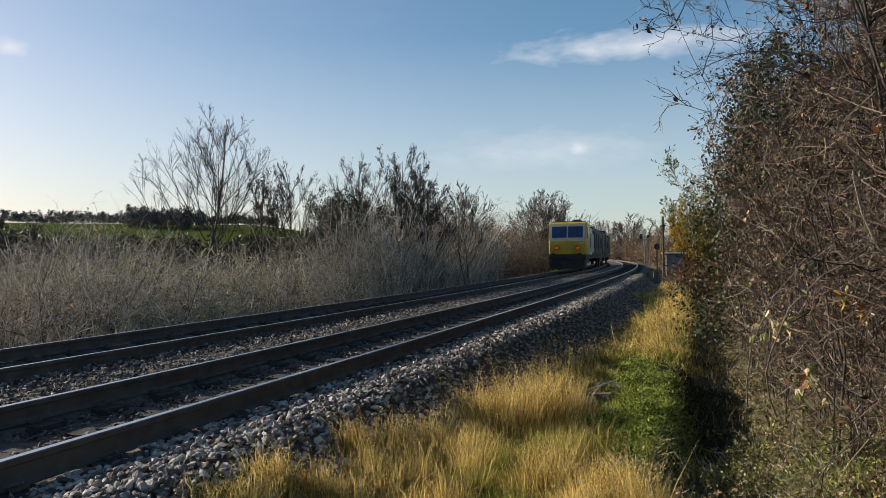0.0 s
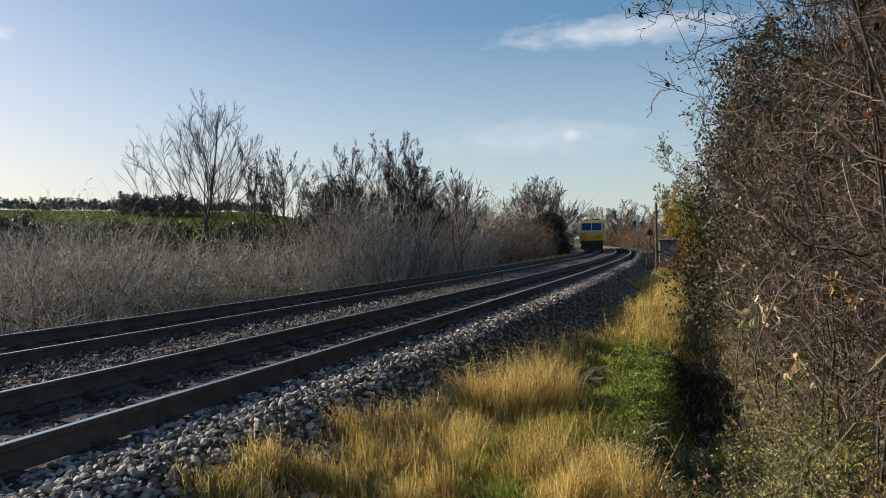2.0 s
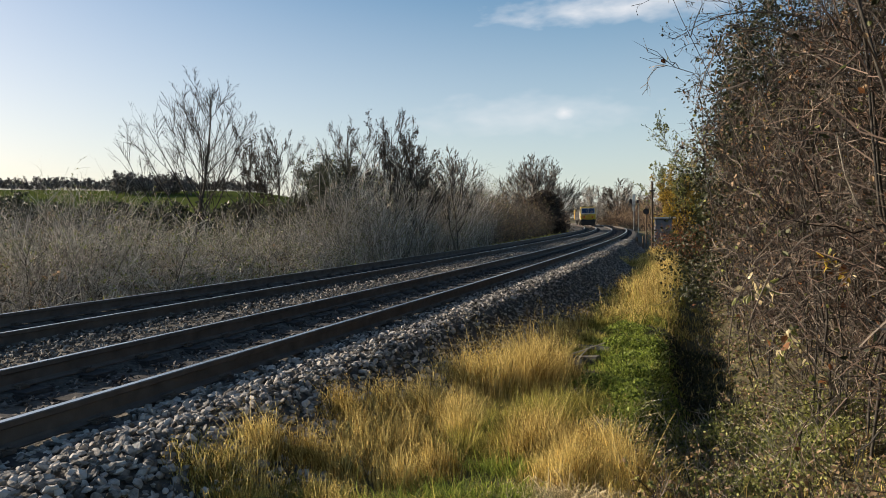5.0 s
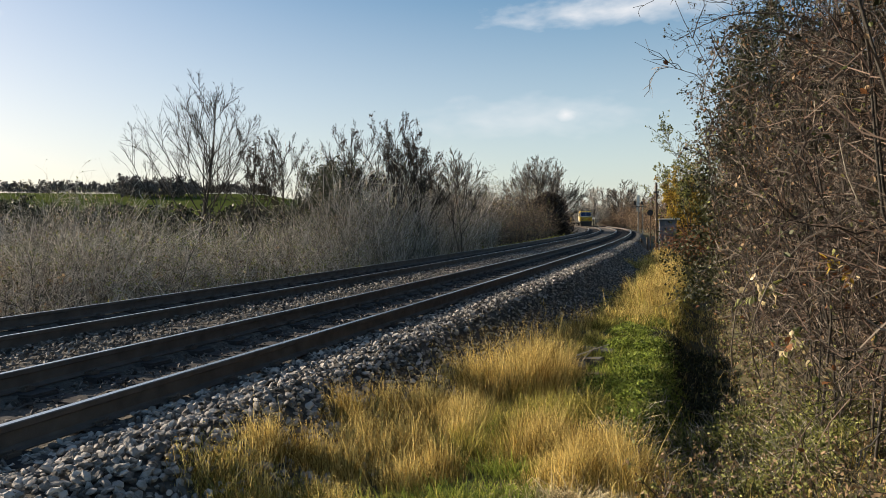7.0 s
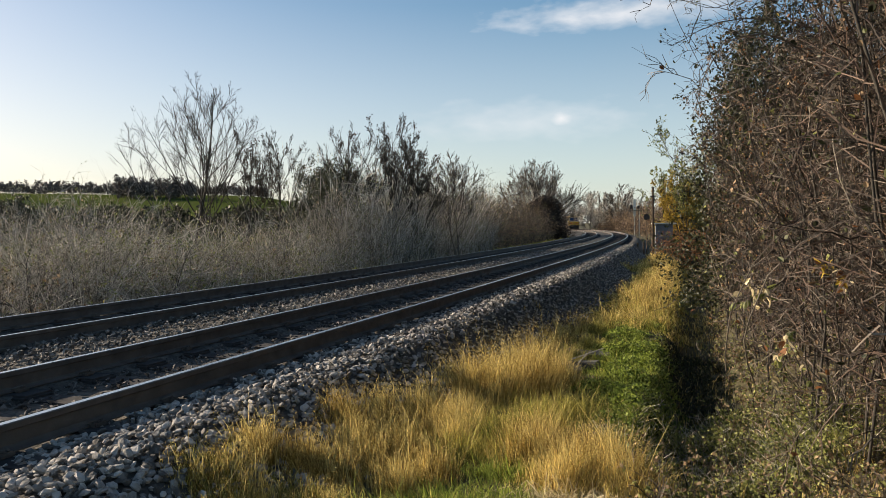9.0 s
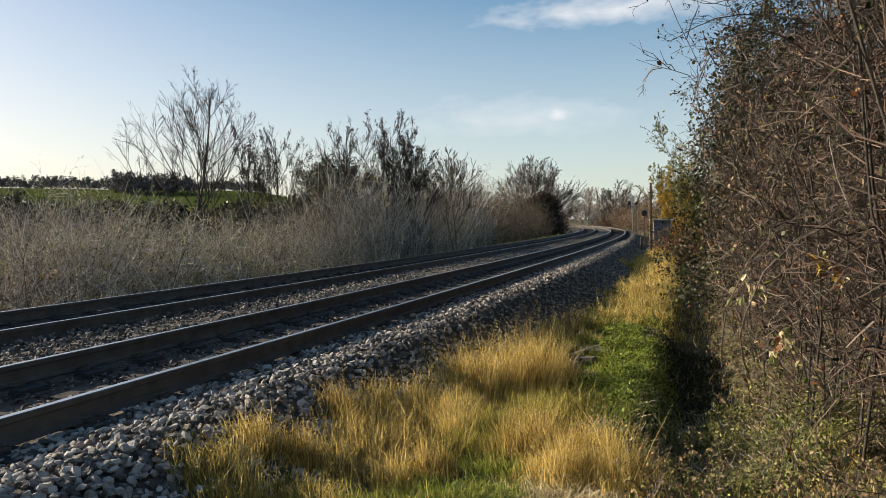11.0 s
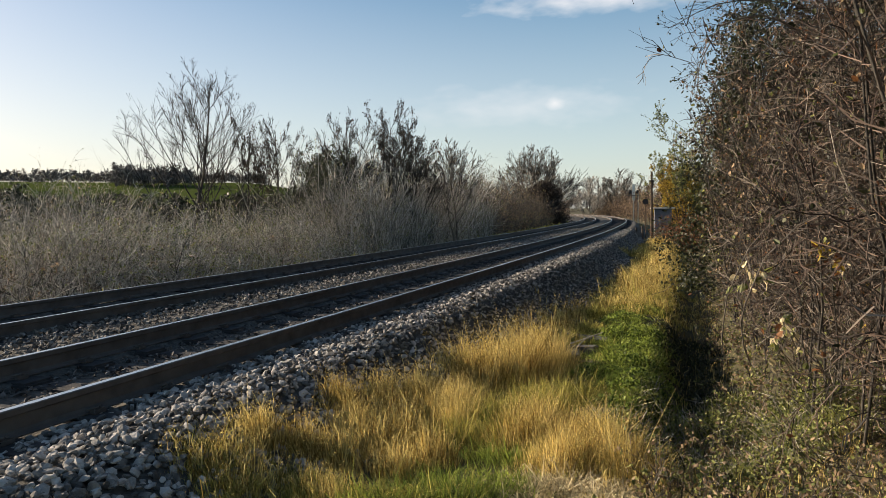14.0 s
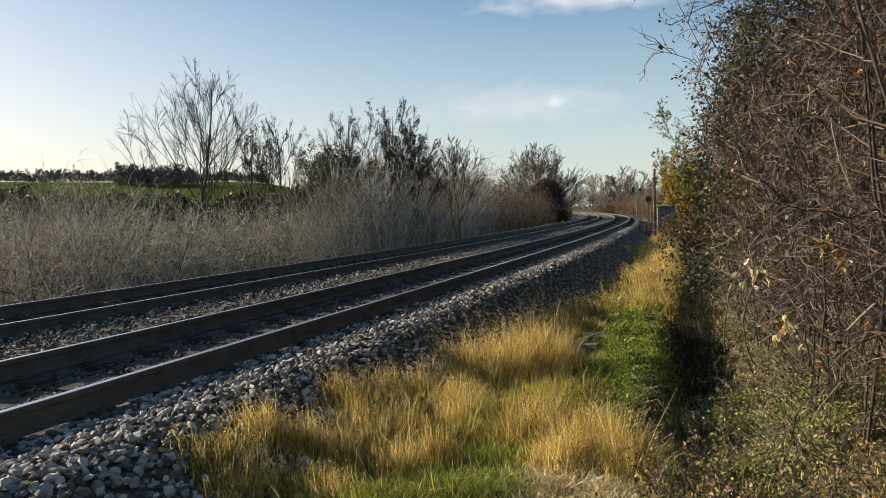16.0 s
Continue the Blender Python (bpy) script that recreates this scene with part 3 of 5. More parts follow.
def bare_tree(label, x, y, top, wide, seed, limbs=15, fine=0.0085, seeds=0, bark=BARK, twig=BARK, dome=False, group="lineside trees", low=0.1, kids=(7, 5, 3), stems=1):
    """A leafless tree of upswept limbs, grown to the height of its top above the rails and to its width; seeds: hanging dark clusters."""
    rng = np.random.default_rng(seed)
    z0 = rest_z(x, y) - 0.1
    tall = top - z0
    ob = thing("bare_tree", label, "tree", pose(x, y, z0), group)
    az = 2.4 * np.arange(stems) + rng.uniform(0, 6)
    lean = 0.28 * (np.arange(stems) > 0)
    way = np.stack([np.cos(az) * lean, np.sin(az) * lean, np.ones(stems)], 1)
    trunk = grow(rng, np.zeros((stems, 3)), way, np.where(np.arange(stems) > 0, 0.85, 1.0), np.full(stems, (0.013 if dome else 0.0095) * tall / stems ** 0.3), 10, 0.05, 0.03, 0.2)
    f = np.tile(np.linspace(low, 0.9, limbs), stems) ** (1.7 if dome else 1.0)
    who = np.repeat(np.arange(stems), limbs)
    turn = 2.4 * np.arange(len(f)) + rng.normal(0, 0.3, len(f))
    at = f * 9
    k = np.minimum(at.astype(int), 8)
    start = trunk[0][who, k] + (trunk[0][who, k + 1] - trunk[0][who, k]) * (at - k)[:, None]
    tip_out = rng.uniform(0.1, 2.3, len(f)) if dome else rng.uniform(0.6, 1.0, len(f))
    way = np.stack([np.cos(turn) * tip_out, np.sin(turn) * tip_out, np.full(len(f), 0.85)], 1)
    long = (0.95 - 0.62 * f) * (1.0 - 0.1 * tip_out) if dome else (0.62 * (1 - f) + 0.14) * rng.uniform(0.85, 1.1, len(f))
    a = grow(rng, start, way, long, (0.0055 if dome else 0.0042) * tall * (1.05 - 0.75 * f), 7, 0.06, 0.06 if dome else (0.13 if wide > 4 else 0.07), 0.3)
    b = grow(rng, *sprout(rng, *a, kids[0], 0.18, 0.98, 0.5, 0.42, 0.6, fine * 1.4), 5, 0.06, 0.08, 0.5)
    c = grow(rng, *sprout(rng, *b, kids[1], 0.15, 1.0, 0.55, 0.5, 0.65, fine * 1.1), 4, 0.08, 0.06, 0.6)
    d = grow(rng, *sprout(rng, *c, kids[2], 0.2, 1.0, 0.5, 0.6, 0.7, fine * 0.9), 3, 0.08, 0.04, 0.7)
    spread = np.quantile(np.hypot(d[0][..., 0], d[0][..., 1]), 0.93)
    fit = np.array([wide / 2 / spread, wide / 2 / spread, tall / max(d[0][..., 2].max(), 1)])
    trunk, a, b, c, d = [(q * fit, r) for q, r in (trunk, a, b, c, d)]
    part("trunk", mesh_of("trunk", *tubes([trunk, a], 6), bark, True), ob)
    crown = part("crown", mesh_of("crown", *brush([b], [c, d]), twig), ob)
    if seeds:
        high = d[0][d[0][:, 0, 2] > 0.3 * tall]
        where = np.repeat(on_shoots(rng, high, seeds // 6), 9, 0)
        where = where + rng.normal(0, 0.055, where.shape) * np.array([0.7, 0.7, 1.5])
        part("foliage", mesh_of("foliage", *leaves(rng, where, 0.072, 0.9, True), SEEDS), crown, "dark hanging bunches of seed keys")
    return ob


def hedge_bush(label, s, n, height, wide, deep, seed, stems, kids, twig, accents, group, fine=0.0022, category="bush", name="hawthorn_bush"):
    """A hawthorn: upright crooked stems with short crossing side twigs all the way up."""
    rng = np.random.default_rng(seed)
    x, y, _ = along(s, n)
    h = heading(s)
    ob = thing(name, label, category, pose(x, y, rest_z(x, y) - 0.1, 0, 0, math.degrees(h)), group)
    base = np.stack([rng.uniform(-wide / 2, wide / 2, stems), rng.uniform(-deep / 2, deep / 2, stems), np.zeros(stems)], 1)
    way = np.stack([np.maximum(0.04 + rng.normal(0, 0.09, stems), -0.04), rng.normal(0, 0.26, stems), np.ones(stems)], 1)
    tall = height * rng.uniform(0.65, 1.08, stems) * (0.9 + 0.2 * (base[:, 0] + wide / 2) / wide)
    a = grow(rng, base, way, tall, (0.0075 if fine < 0.003 else 0.011) * rng.uniform(0.35, 1.5, stems), 12, 0.11, 0.12)
    b = sprout(rng, *a, kids[0], 0.03, 1.0, 1.0, 0.2, 0.55, fine * 1.7)
    b1 = grow(rng, *b, 6 if fine < 0.003 else 4, 0.33, 0.04)
    c = sprout(rng, *b1, kids[1], 0.1, 1.0, 1.1, 0.5, 0.6, fine * 1.3)
    c1 = grow(rng, *c, 4 if fine < 0.003 else 3, 0.4, 0.03)
    d = sprout(rng, *c1, kids[2], 0.15, 1.0, 1.0, 0.55, 0.7, fine)
    d1 = grow(rng, *d, 3, 0.33, 0.0, 0.7)
    v, f = tubes([a], 5)
    part("trunk", mesh_of("trunk", v, f, BARK, True), ob)
    v, f = brush([b1, c1] if fine < 0.003 else [b1], [d1] if fine < 0.003 else [c1, d1])
    crown = part("crown", mesh_of("crown", v, f, twig), ob)
    for m, count, size in accents:
        v, f = leaves(rng, on_shoots(rng, d1[0], count), size)
        part("foliage", mesh_of("foliage", v, f, m), crown)
    return ob


def scrub(name, label, s0, s1, n0, n1, count, height, seed, twig, leaf=(), kids=(4, 3), radius=0.007, power=1.0, lean=0.3, fine=0.004, taper=None, wob=0.2):
    """Uncountable saplings and brambles as one stuff."""
    rng = np.random.default_rng(seed)
    s = s0 + (s1 - s0) * rng.uniform(0, 1, count) ** power
    n = rng.uniform(min(n0, n1), max(n0, n1), count) + 0.2 * np.sin(1.7 * s) + 0.15 * np.sin(4.1 * s + 1)
    p = along(s, n)
    p[:, 2] = ground_height(p[:, 0], p[:, 1]) - 0.05
    tall = height * (0.82 + 0.3 * lumps(p[:, 0] * 0.35, p[:, 1] * 0.35)) * rng.uniform(0.45, 1.15, count)
    if taper:
        tall *= np.interp(abs(n), *taper)
    way = rng.normal(0, lean, (count, 3)) + np.array([0, 0, 1.0])
    a = grow(rng, p, way, tall, radius * rng.uniform(0.4, 1.5, count), 4, wob, 0.06)
    groups, last = [a], a
    for k, c in enumerate(kids):
        b = sprout(rng, *last, c, 0.08, 1.0, 0.9, (0.4, 0.5)[k], 0.65, fine)
        last = grow(rng, *b, (4, 3)[k], 0.28, 0.04)
        groups.append(last)
    v, f = brush(groups[:1], groups[1:])
    ob = thing(name, label, "scrub", kind="stuff", data=mesh_of(name, v, f, twig))
    for m, k, size in leaf:
        v, f = leaves(rng, on_shoots(rng, last[0], k, 0.0), size, plain=size > 0.02)
        tagged(part("foliage", mesh_of("foliage", v, f, m), ob), kind="stuff")
    return ob


def grass_z(p):
    s, n = track_place(p[:, 0], p[:, 1])
    return np.maximum(ground_height(p[:, 0], p[:, 1]), np.where(n < 3.1, bed_height(s, n) + grade(np.clip(s, -20, 54)), -9)) - 0.02


def tufts(rng, centres, spread, each, height, small=0.03, blade=36):
    """Blade feet, heights and leans of splayed tufts gathered round given world places."""
    c = np.array(centres, float)
    k = np.repeat(c, each // blade, 0) + rng.normal(0, spread, (len(c) * (each // blade), 2))
    r2 = ((k - np.repeat(c, each // blade, 0)) ** 2).sum(1) / spread ** 2
    tall = height * rng.uniform(0.45, 1.3, len(k)) * (0.3 + 0.85 * np.exp(-r2 / 2.2))
    off = rng.normal(0, small, (len(k) * blade, 2)) * np.repeat(rng.uniform(0.6, 1.6, len(k)), blade)[:, None]
    h = np.repeat(tall, blade) * rng.uniform(0.5, 1.1, len(off))
    return np.repeat(k, blade, 0) + off, h, np.arctan2(off[:, 1], off[:, 0])


def meadow(rng, s0, s1, n0, n1, count, height):
    s, n = rng.uniform(s0, s1, count), rng.uniform(n0, n1, count)
    p = along(s, n)[:, :2]
    return p, height * rng.uniform(0.4, 1.1, count) * (0.75 + 0.4 * lumps(p[:, 0] * 1.7, p[:, 1] * 1.7)), rng.uniform(0, 6.28, count)


def grass(name, label, mat, patches, seed, width=0.0022, lean=0.55, heads=0.0):
    """Blades as one stuff; heads: the share of blades that end in a feathery seed head."""
    rng = np.random.default_rng(seed)
    out = []
    for fn, *args in patches:
        p, h, az = fn(rng, *args)
        p = np.column_stack([p, np.zeros(len(p))])
        p[:, 2] = grass_z(p)
        far = np.maximum(1.0, np.hypot(p[:, 0], p[:, 1]) / 7)
        out.append(blades(rng, p, np.maximum(h, 0.03), width * far, lean, az))
        if heads:
            tip = out[-1][0][4::5]
            pick = (rng.uniform(0, 1, len(tip)) < heads) & (h > 0.14)
            tip, big = np.repeat(tip[pick], 3, 0), np.repeat(far[pick], 3)
            out.append(leaves(rng, tip - np.array([0, 0, 1.0]) * rng.uniform(0, 0.035, (len(tip), 1)), 0.009 * big[:, None], -0.6, True))
    v, f = joined(out)
    return thing(name, label, "grass", kind="stuff", data=mesh_of(name, v, f, mat))


def mounds(name, label, category, places, count, size, mat, seed, twig=None):
    """Leafy low growth in uneven heaps: places (x, y, radius, height)."""
    rng = np.random.default_rng(seed)
    c = np.array(places, float)
    k = rng.choice(len(c), count, p=c[:, 2] ** 2 / (c[:, 2] ** 2).sum())
    a, u = rng.uniform(0, 2 * np.pi, count), rng.uniform(0, 1, count) ** 0.5
    r = c[k, 2] * u * (1 + 0.22 * np.sin(3 * a + k) + 0.14 * np.sin(7 * a + 2 * k))
    p = np.stack([c[k, 0] + r * np.cos(a), c[k, 1] + r * np.sin(a), np.zeros(count)], 1)
    dome = 0.62 * c[k, 3] * (1 - 0.85 * u * u) * (0.85 + 0.3 * lumps(p[:, 0] * 3.1, p[:, 1] * 3.1))
    p[:, 2] = grass_z(p) + 0.02 + np.maximum(dome, 0.03) * rng.uniform(0.3, 1.08, count)
    out = [leaves(rng, p, size, 0.1, True)]
    ob = thing(name, label, category, kind="stuff", data=mesh_of(name, *joined(out), mat))
    if twig:
        foot = p[: count // 12].copy()
        rise = foot[:, 2] - grass_z(foot)
        foot[:, 2] -= rise
        shoots = grow(rng, foot, rng.normal(0, 0.5, foot.shape) + np.array([0, 0, 1.0]), rise * 1.5 + 0.08, np.full(len(foot), 0.0028), 4, 0.35, -0.05)
        tagged(part("stems", mesh_of("stems", *tubes([shoots], 3), twig), ob), kind="stuff")
    return ob


def build_grass():
    near = [(-1.17, 4.35), (-0.92, 4.45), (-0.7, 4.44), (-0.32, 4.32), (-0.11, 4.52), (-0.52, 4.8), (-0.29, 4.95)]
    broad = [(0.76, 4.37), (1.1, 4.58), (1.16, 4.25), (0.56, 4.85), (0.95, 4.8), (0.7, 5.2)]
    middle = [(0.32, 7.1), (0.54, 7.0), (0.86, 7.3), (1.2, 7.8), (0.76, 7.6), (1.0, 8.2)]
    beyond = [(3.49, 12.76), (4.31, 14.86), (5.23, 17.1), (7.13, 22.13), (8.26, 27.74), (9.3, 27.47), (4.9, 17.18), (6.2, 19.5), (7.9, 24.5), (10.0, 31.0), (11.0, 35.0)]
    grass("dry_grass", "tufts of tall golden dry grass beside the ballast", STRAW, [
        (tufts, near, 0.09, 1700, 0.29, 0.03, 25),
        (tufts, [(-0.42, 5.3), (-0.15, 5.6), (0.05, 5.75), (-0.65, 4.95), (0.2, 6.1), (0.1, 5.3), (-0.5, 5.65), (-0.25, 5.95), (-0.1, 6.3), (-0.75, 5.25)], 0.1, 1500, 0.33, 0.035, 25),
        (tufts, broad, 0.14, 2900, 0.34, 0.035, 25),
        (tufts, middle, 0.18, 2400, 0.6, 0.04, 25),
        (tufts, [(1.3, 8.9), (1.55, 10.2), (1.9, 11.2), (2.3, 12.0)], 0.2, 700, 0.4, 0.05, 20),
        (tufts, [(-1.25, 4.05), (-1.0, 3.9), (-1.4, 3.85), (-0.8, 4.0), (-1.15, 3.75), (-0.65, 3.85)], 0.09, 1000, 0.19, 0.035, 25),
        (tufts, beyond, 0.45, 1600, 0.5, 0.08, 40),
        (meadow, 17, 44, 2.7, 3.9, 5000, 0.35),
        (meadow, 1.4, 7.5, 4.0, 5.6, 3500, 0.26),
        (meadow, 7, 20, 4.0, 4.9, 1500, 0.3),
        (meadow, 1.0, 12, 2.1, 2.7, 900, 0.3),
    ], 11, 0.002, 0.33, 0.5)
    grass("olive_grass", "yellowing grass on the lineside path", OLIVE, [
        (tufts, [(0.45, 4.93), (0.78, 5.86), (1.09, 6.24), (0.42, 5.52), (0.85, 6.3), (1.3, 6.7), (0.15, 5.0), (1.75, 9.6), (2.2, 10.6), (2.7, 12.0)], 0.2, 2300, 0.26, 0.04, 25),
        (tufts, [(-0.75, 3.92), (-0.47, 3.75), (0.03, 3.81), (-0.22, 3.82), (-0.95, 3.93), (-1.35, 3.97), (-1.15, 3.7)], 0.14, 2000, 0.15, 0.04, 25),
        (meadow, 1.0, 9, 2.3, 4.4, 4500, 0.12),
        (tufts, beyond, 0.6, 900, 0.42, 0.08, 40),
        (tufts, broad, 0.2, 700, 0.2),
        (tufts, middle, 0.25, 600, 0.25),
        (meadow, 9, 20, 2.7, 4.0, 5000, 0.2),
        (meadow, 14, 44, 2.6, 4.2, 5000, 0.3),
    ], 12, 0.0024, 0.7)
    grass("green_grass", "lush green grass along the path", GREEN, [
        (tufts, [(1.83, 7.36), (1.92, 6.83), (2.3, 7.32), (2.57, 8.62), (1.69, 6.19), (2.25, 6.81), (2.08, 8.66), (2.59, 9.46), (2.1, 7.9), (3.0, 10.6), (2.9, 10.0), (3.1, 11.4), (2.5, 10.2), (3.4, 12.6), (2.3, 9.4)], 0.22, 1700, 0.17, 0.05, 25),
        (tufts, [(-0.35, 3.7), (0.0, 3.75), (0.25, 3.9), (-0.1, 4.0), (0.35, 4.55), (0.3, 5.2)], 0.16, 1500, 0.18, 0.04, 25),
        (meadow, 1.2, 5.0, 2.3, 3.6, 4000, 0.11),
        (meadow, 7, 16, 3.0, 4.0, 3000, 0.14),
    ], 13, 0.0026, 0.8)
    grass("flattened_grass", "bleached dead grass lying flat on the path", FADED, [
        (tufts, [(0.45, 3.8), (0.65, 3.9), (0.85, 3.8), (1.05, 3.95), (1.25, 3.85), (0.75, 4.05), (1.4, 4.0), (0.95, 3.7)], 0.12, 900, 0.12, 0.05, 20),
        (tufts, [(1.55, 6.2), (1.4, 7.2), (1.2, 5.6)], 0.15, 200, 0.14, 0.05, 20),
    ], 15, 0.0026, 2.4)
    mounds("nettles", "dense low green nettles in the sunny hollow", "nettles", [(1.75, 6.7, 0.35, 0.24), (2.05, 7.3, 0.42, 0.3), (2.3, 8.1, 0.45, 0.28), (1.65, 7.6, 0.3, 0.2), (2.5, 9.0, 0.45, 0.26), (1.55, 6.1, 0.25, 0.2), (2.1, 6.5, 0.3, 0.24), (2.9, 10.0, 0.5, 0.3), (2.5, 10.2, 0.4, 0.26), (3.1, 11.4, 0.5, 0.3), (3.5, 12.8, 0.55, 0.3), (2.75, 9.3, 0.4, 0.3)], 24000, 0.034, HERB, 16, BRAMBLE)
    # near-black leaf heaps carry the shade of this hollow in their colour
    mounds("ground_ivy", "dark leaves standing in for shade in the hollow below the hedge", "ivy", [(2.75, 7.2, 0.35, 0.2), (3.0, 8.0, 0.4, 0.25), (3.2, 8.9, 0.45, 0.3), (3.5, 9.9, 0.5, 0.3), (3.8, 11.0, 0.6, 0.35), (2.6, 6.5, 0.3, 0.2)], 9000, 0.032, IVY, 17, BARK)
    mounds("bramble_patch", "olive bramble leaves sprawling beside the path", "bramble", [(1.5, 4.75, 0.35, 0.3), (1.75, 5.2, 0.4, 0.34), (2.0, 5.7, 0.4, 0.36), (1.95, 4.6, 0.4, 0.4), (2.3, 5.3, 0.4, 0.42), (1.5, 5.5, 0.25, 0.2), (2.1, 6.3, 0.35, 0.4), (2.5, 6.2, 0.4, 0.5), (2.6, 4.9, 0.4, 0.5), (2.9, 5.6, 0.45, 0.6), (2.85, 6.9, 0.35, 0.5), (2.2, 7.0, 0.25, 0.3)], 30000, 0.028, BRAMBLE, 18, TWIG_PALE)
    grass("far_side_grass", "sparse pale grass along the far side of the line", OLIVE, [
        (meadow, 4, 40, -6.9, -5.8, 5000, 0.24),
        (meadow, 40, 90, -7.2, -5.9, 6000, 0.4),
    ], 14, 0.004)


def build_left():
    bare_tree("tall bare tree with fine upswept branches in an oval crown", -9.5, 26.0, 6.85, 4.9, 131, 22, 0.006, kids=(8, 5, 3), low=0.15)
    bare_tree("slender bare tree with clusters of dark seed keys", -7.8, 28.0, 4.9, 3.0, 22, 13, 0.0065, 990, low=0.25)
    bare_tree("slender bare tree with few seed keys", -6.75, 28.6, 5.2, 2.8, 20, 13, 0.0065, 225, low=0.25)
    bare_tree("bare tree with a dense twiggy top", -4.1, 31.0, 5.9, 3.3, 28, 14, 0.0065, 225, low=0.25)
    bare_tree("bare tree with dark hanging seed clusters", -2.5, 31.0, 6.2, 3.4, 23, 14, 0.0065, 1350, low=0.25, stems=2)
    bare_tree("low bare tree hung with dark seed clusters", -1.1, 32.0, 5.0, 3.2, 24, 13, 0.0065, 1620, low=0.25, stems=2)
    bare_tree("slim bare tree above the thicket", 0.75, 34.0, 5.0, 3.2, 29, 12, 0.0095, 0, bark=TWIG, twig=TWIG, low=0.25, stems=2)
    tree("ivy_tree", "small tree smothered in dark ivy", "tree", -5.1, 32.0, 4.0, 0.7, 25, 4, 0.9, leaf=IVY, leaf_count=34000, leaf_size=0.09, fan=0.3, mass=(1.9, 5.0))
    bare_tree("broad rounded bare tree with a dense domed crown", 11.4, 85.0, 9.6, 10.4, 26, 30, 0.018, twig=TWIG, bark=TWIG_PALE, dome=True, low=0.02, kids=(6, 5, 3), stems=3)
    tree("dark_bush", "dense dark brown bush beside the far track", "bush", 11.15, 76.0, 3.6, 0.7, 27, 4, 0.8, leaf=SEEDS, leaf_count=34000, leaf_size=0.15, mass=(2.15, 5.0))
    rise = ((6.5, 8, 10, 14, 18), (0.22, 0.42, 0.62, 0.92, 1.05))
    scrub("grey_scrub", "thicket of grey bramble and bare saplings", -6, 24, -7.0, -22, 3900, 4.3, 31, TWIG_PALE, ((BROWN_LEAF, 7000, 0.04), (BRAMBLE, 9000, 0.04)), (6, 2), taper=rise, fine=0.0035, lean=0.42, wob=0.28)
    scrub("dark_scrub", "dark bare thorn stems among the brambles", -4, 40, -7.2, -20, 700, 4.0, 37, BARK, (), (5, 2), radius=0.011, fine=0.0045, taper=rise)
    scrub("mixed_scrub", "leggy pale saplings and olive bramble", 26, 44, -6.6, -10.5, 1700, 5.2, 32, TWIG_PALE, ((BROWN_LEAF, 14000, 0.055), (BRAMBLE, 22000, 0.055)), (4, 2), radius=0.017, fine=0.007, lean=0.22, wob=0.22, taper=((6.5, 7.5, 9, 14, 18), (0.4, 0.8, 0.95, 1.0, 1.1)))
    scrub("low_scrub", "tangled grey and olive bramble with bare shoots", 13, 27, -6.6, -15, 1900, 3.4, 38, TWIG_PALE, ((BROWN_LEAF, 12000, 0.05), (BRAMBLE, 26000, 0.055)), (5, 2), radius=0.011, fine=0.0055, lean=0.4, wob=0.3, taper=((6.5, 8, 10, 14, 18), (0.3, 0.6, 0.85, 1.0, 1.1)))
    scrub("brown_scrub", "russet-brown leafy thicket along the far track", 40, 76, -6.8, -15, 2700, 6.4, 33, TWIG, ((RUSSET, 4000, 0.06), (BRAMBLE, 14000, 0.07), (BROWN_LEAF, 46000, 0.075)), (4, 3), radius=0.014, fine=0.008, taper=((6.5, 8, 10, 14, 18), (0.3, 0.6, 0.85, 1.0, 1.0)))
    scrub("dark_undergrowth", "dark bramble undergrowth below the saplings", -6, 72, -7.2, -19, 1800, 1.4, 34, TWIG, ((BROWN_LEAF, 22000, 0.07), (IVY, 12000, 0.06)), (3, 2), lean=0.5, power=1.2)


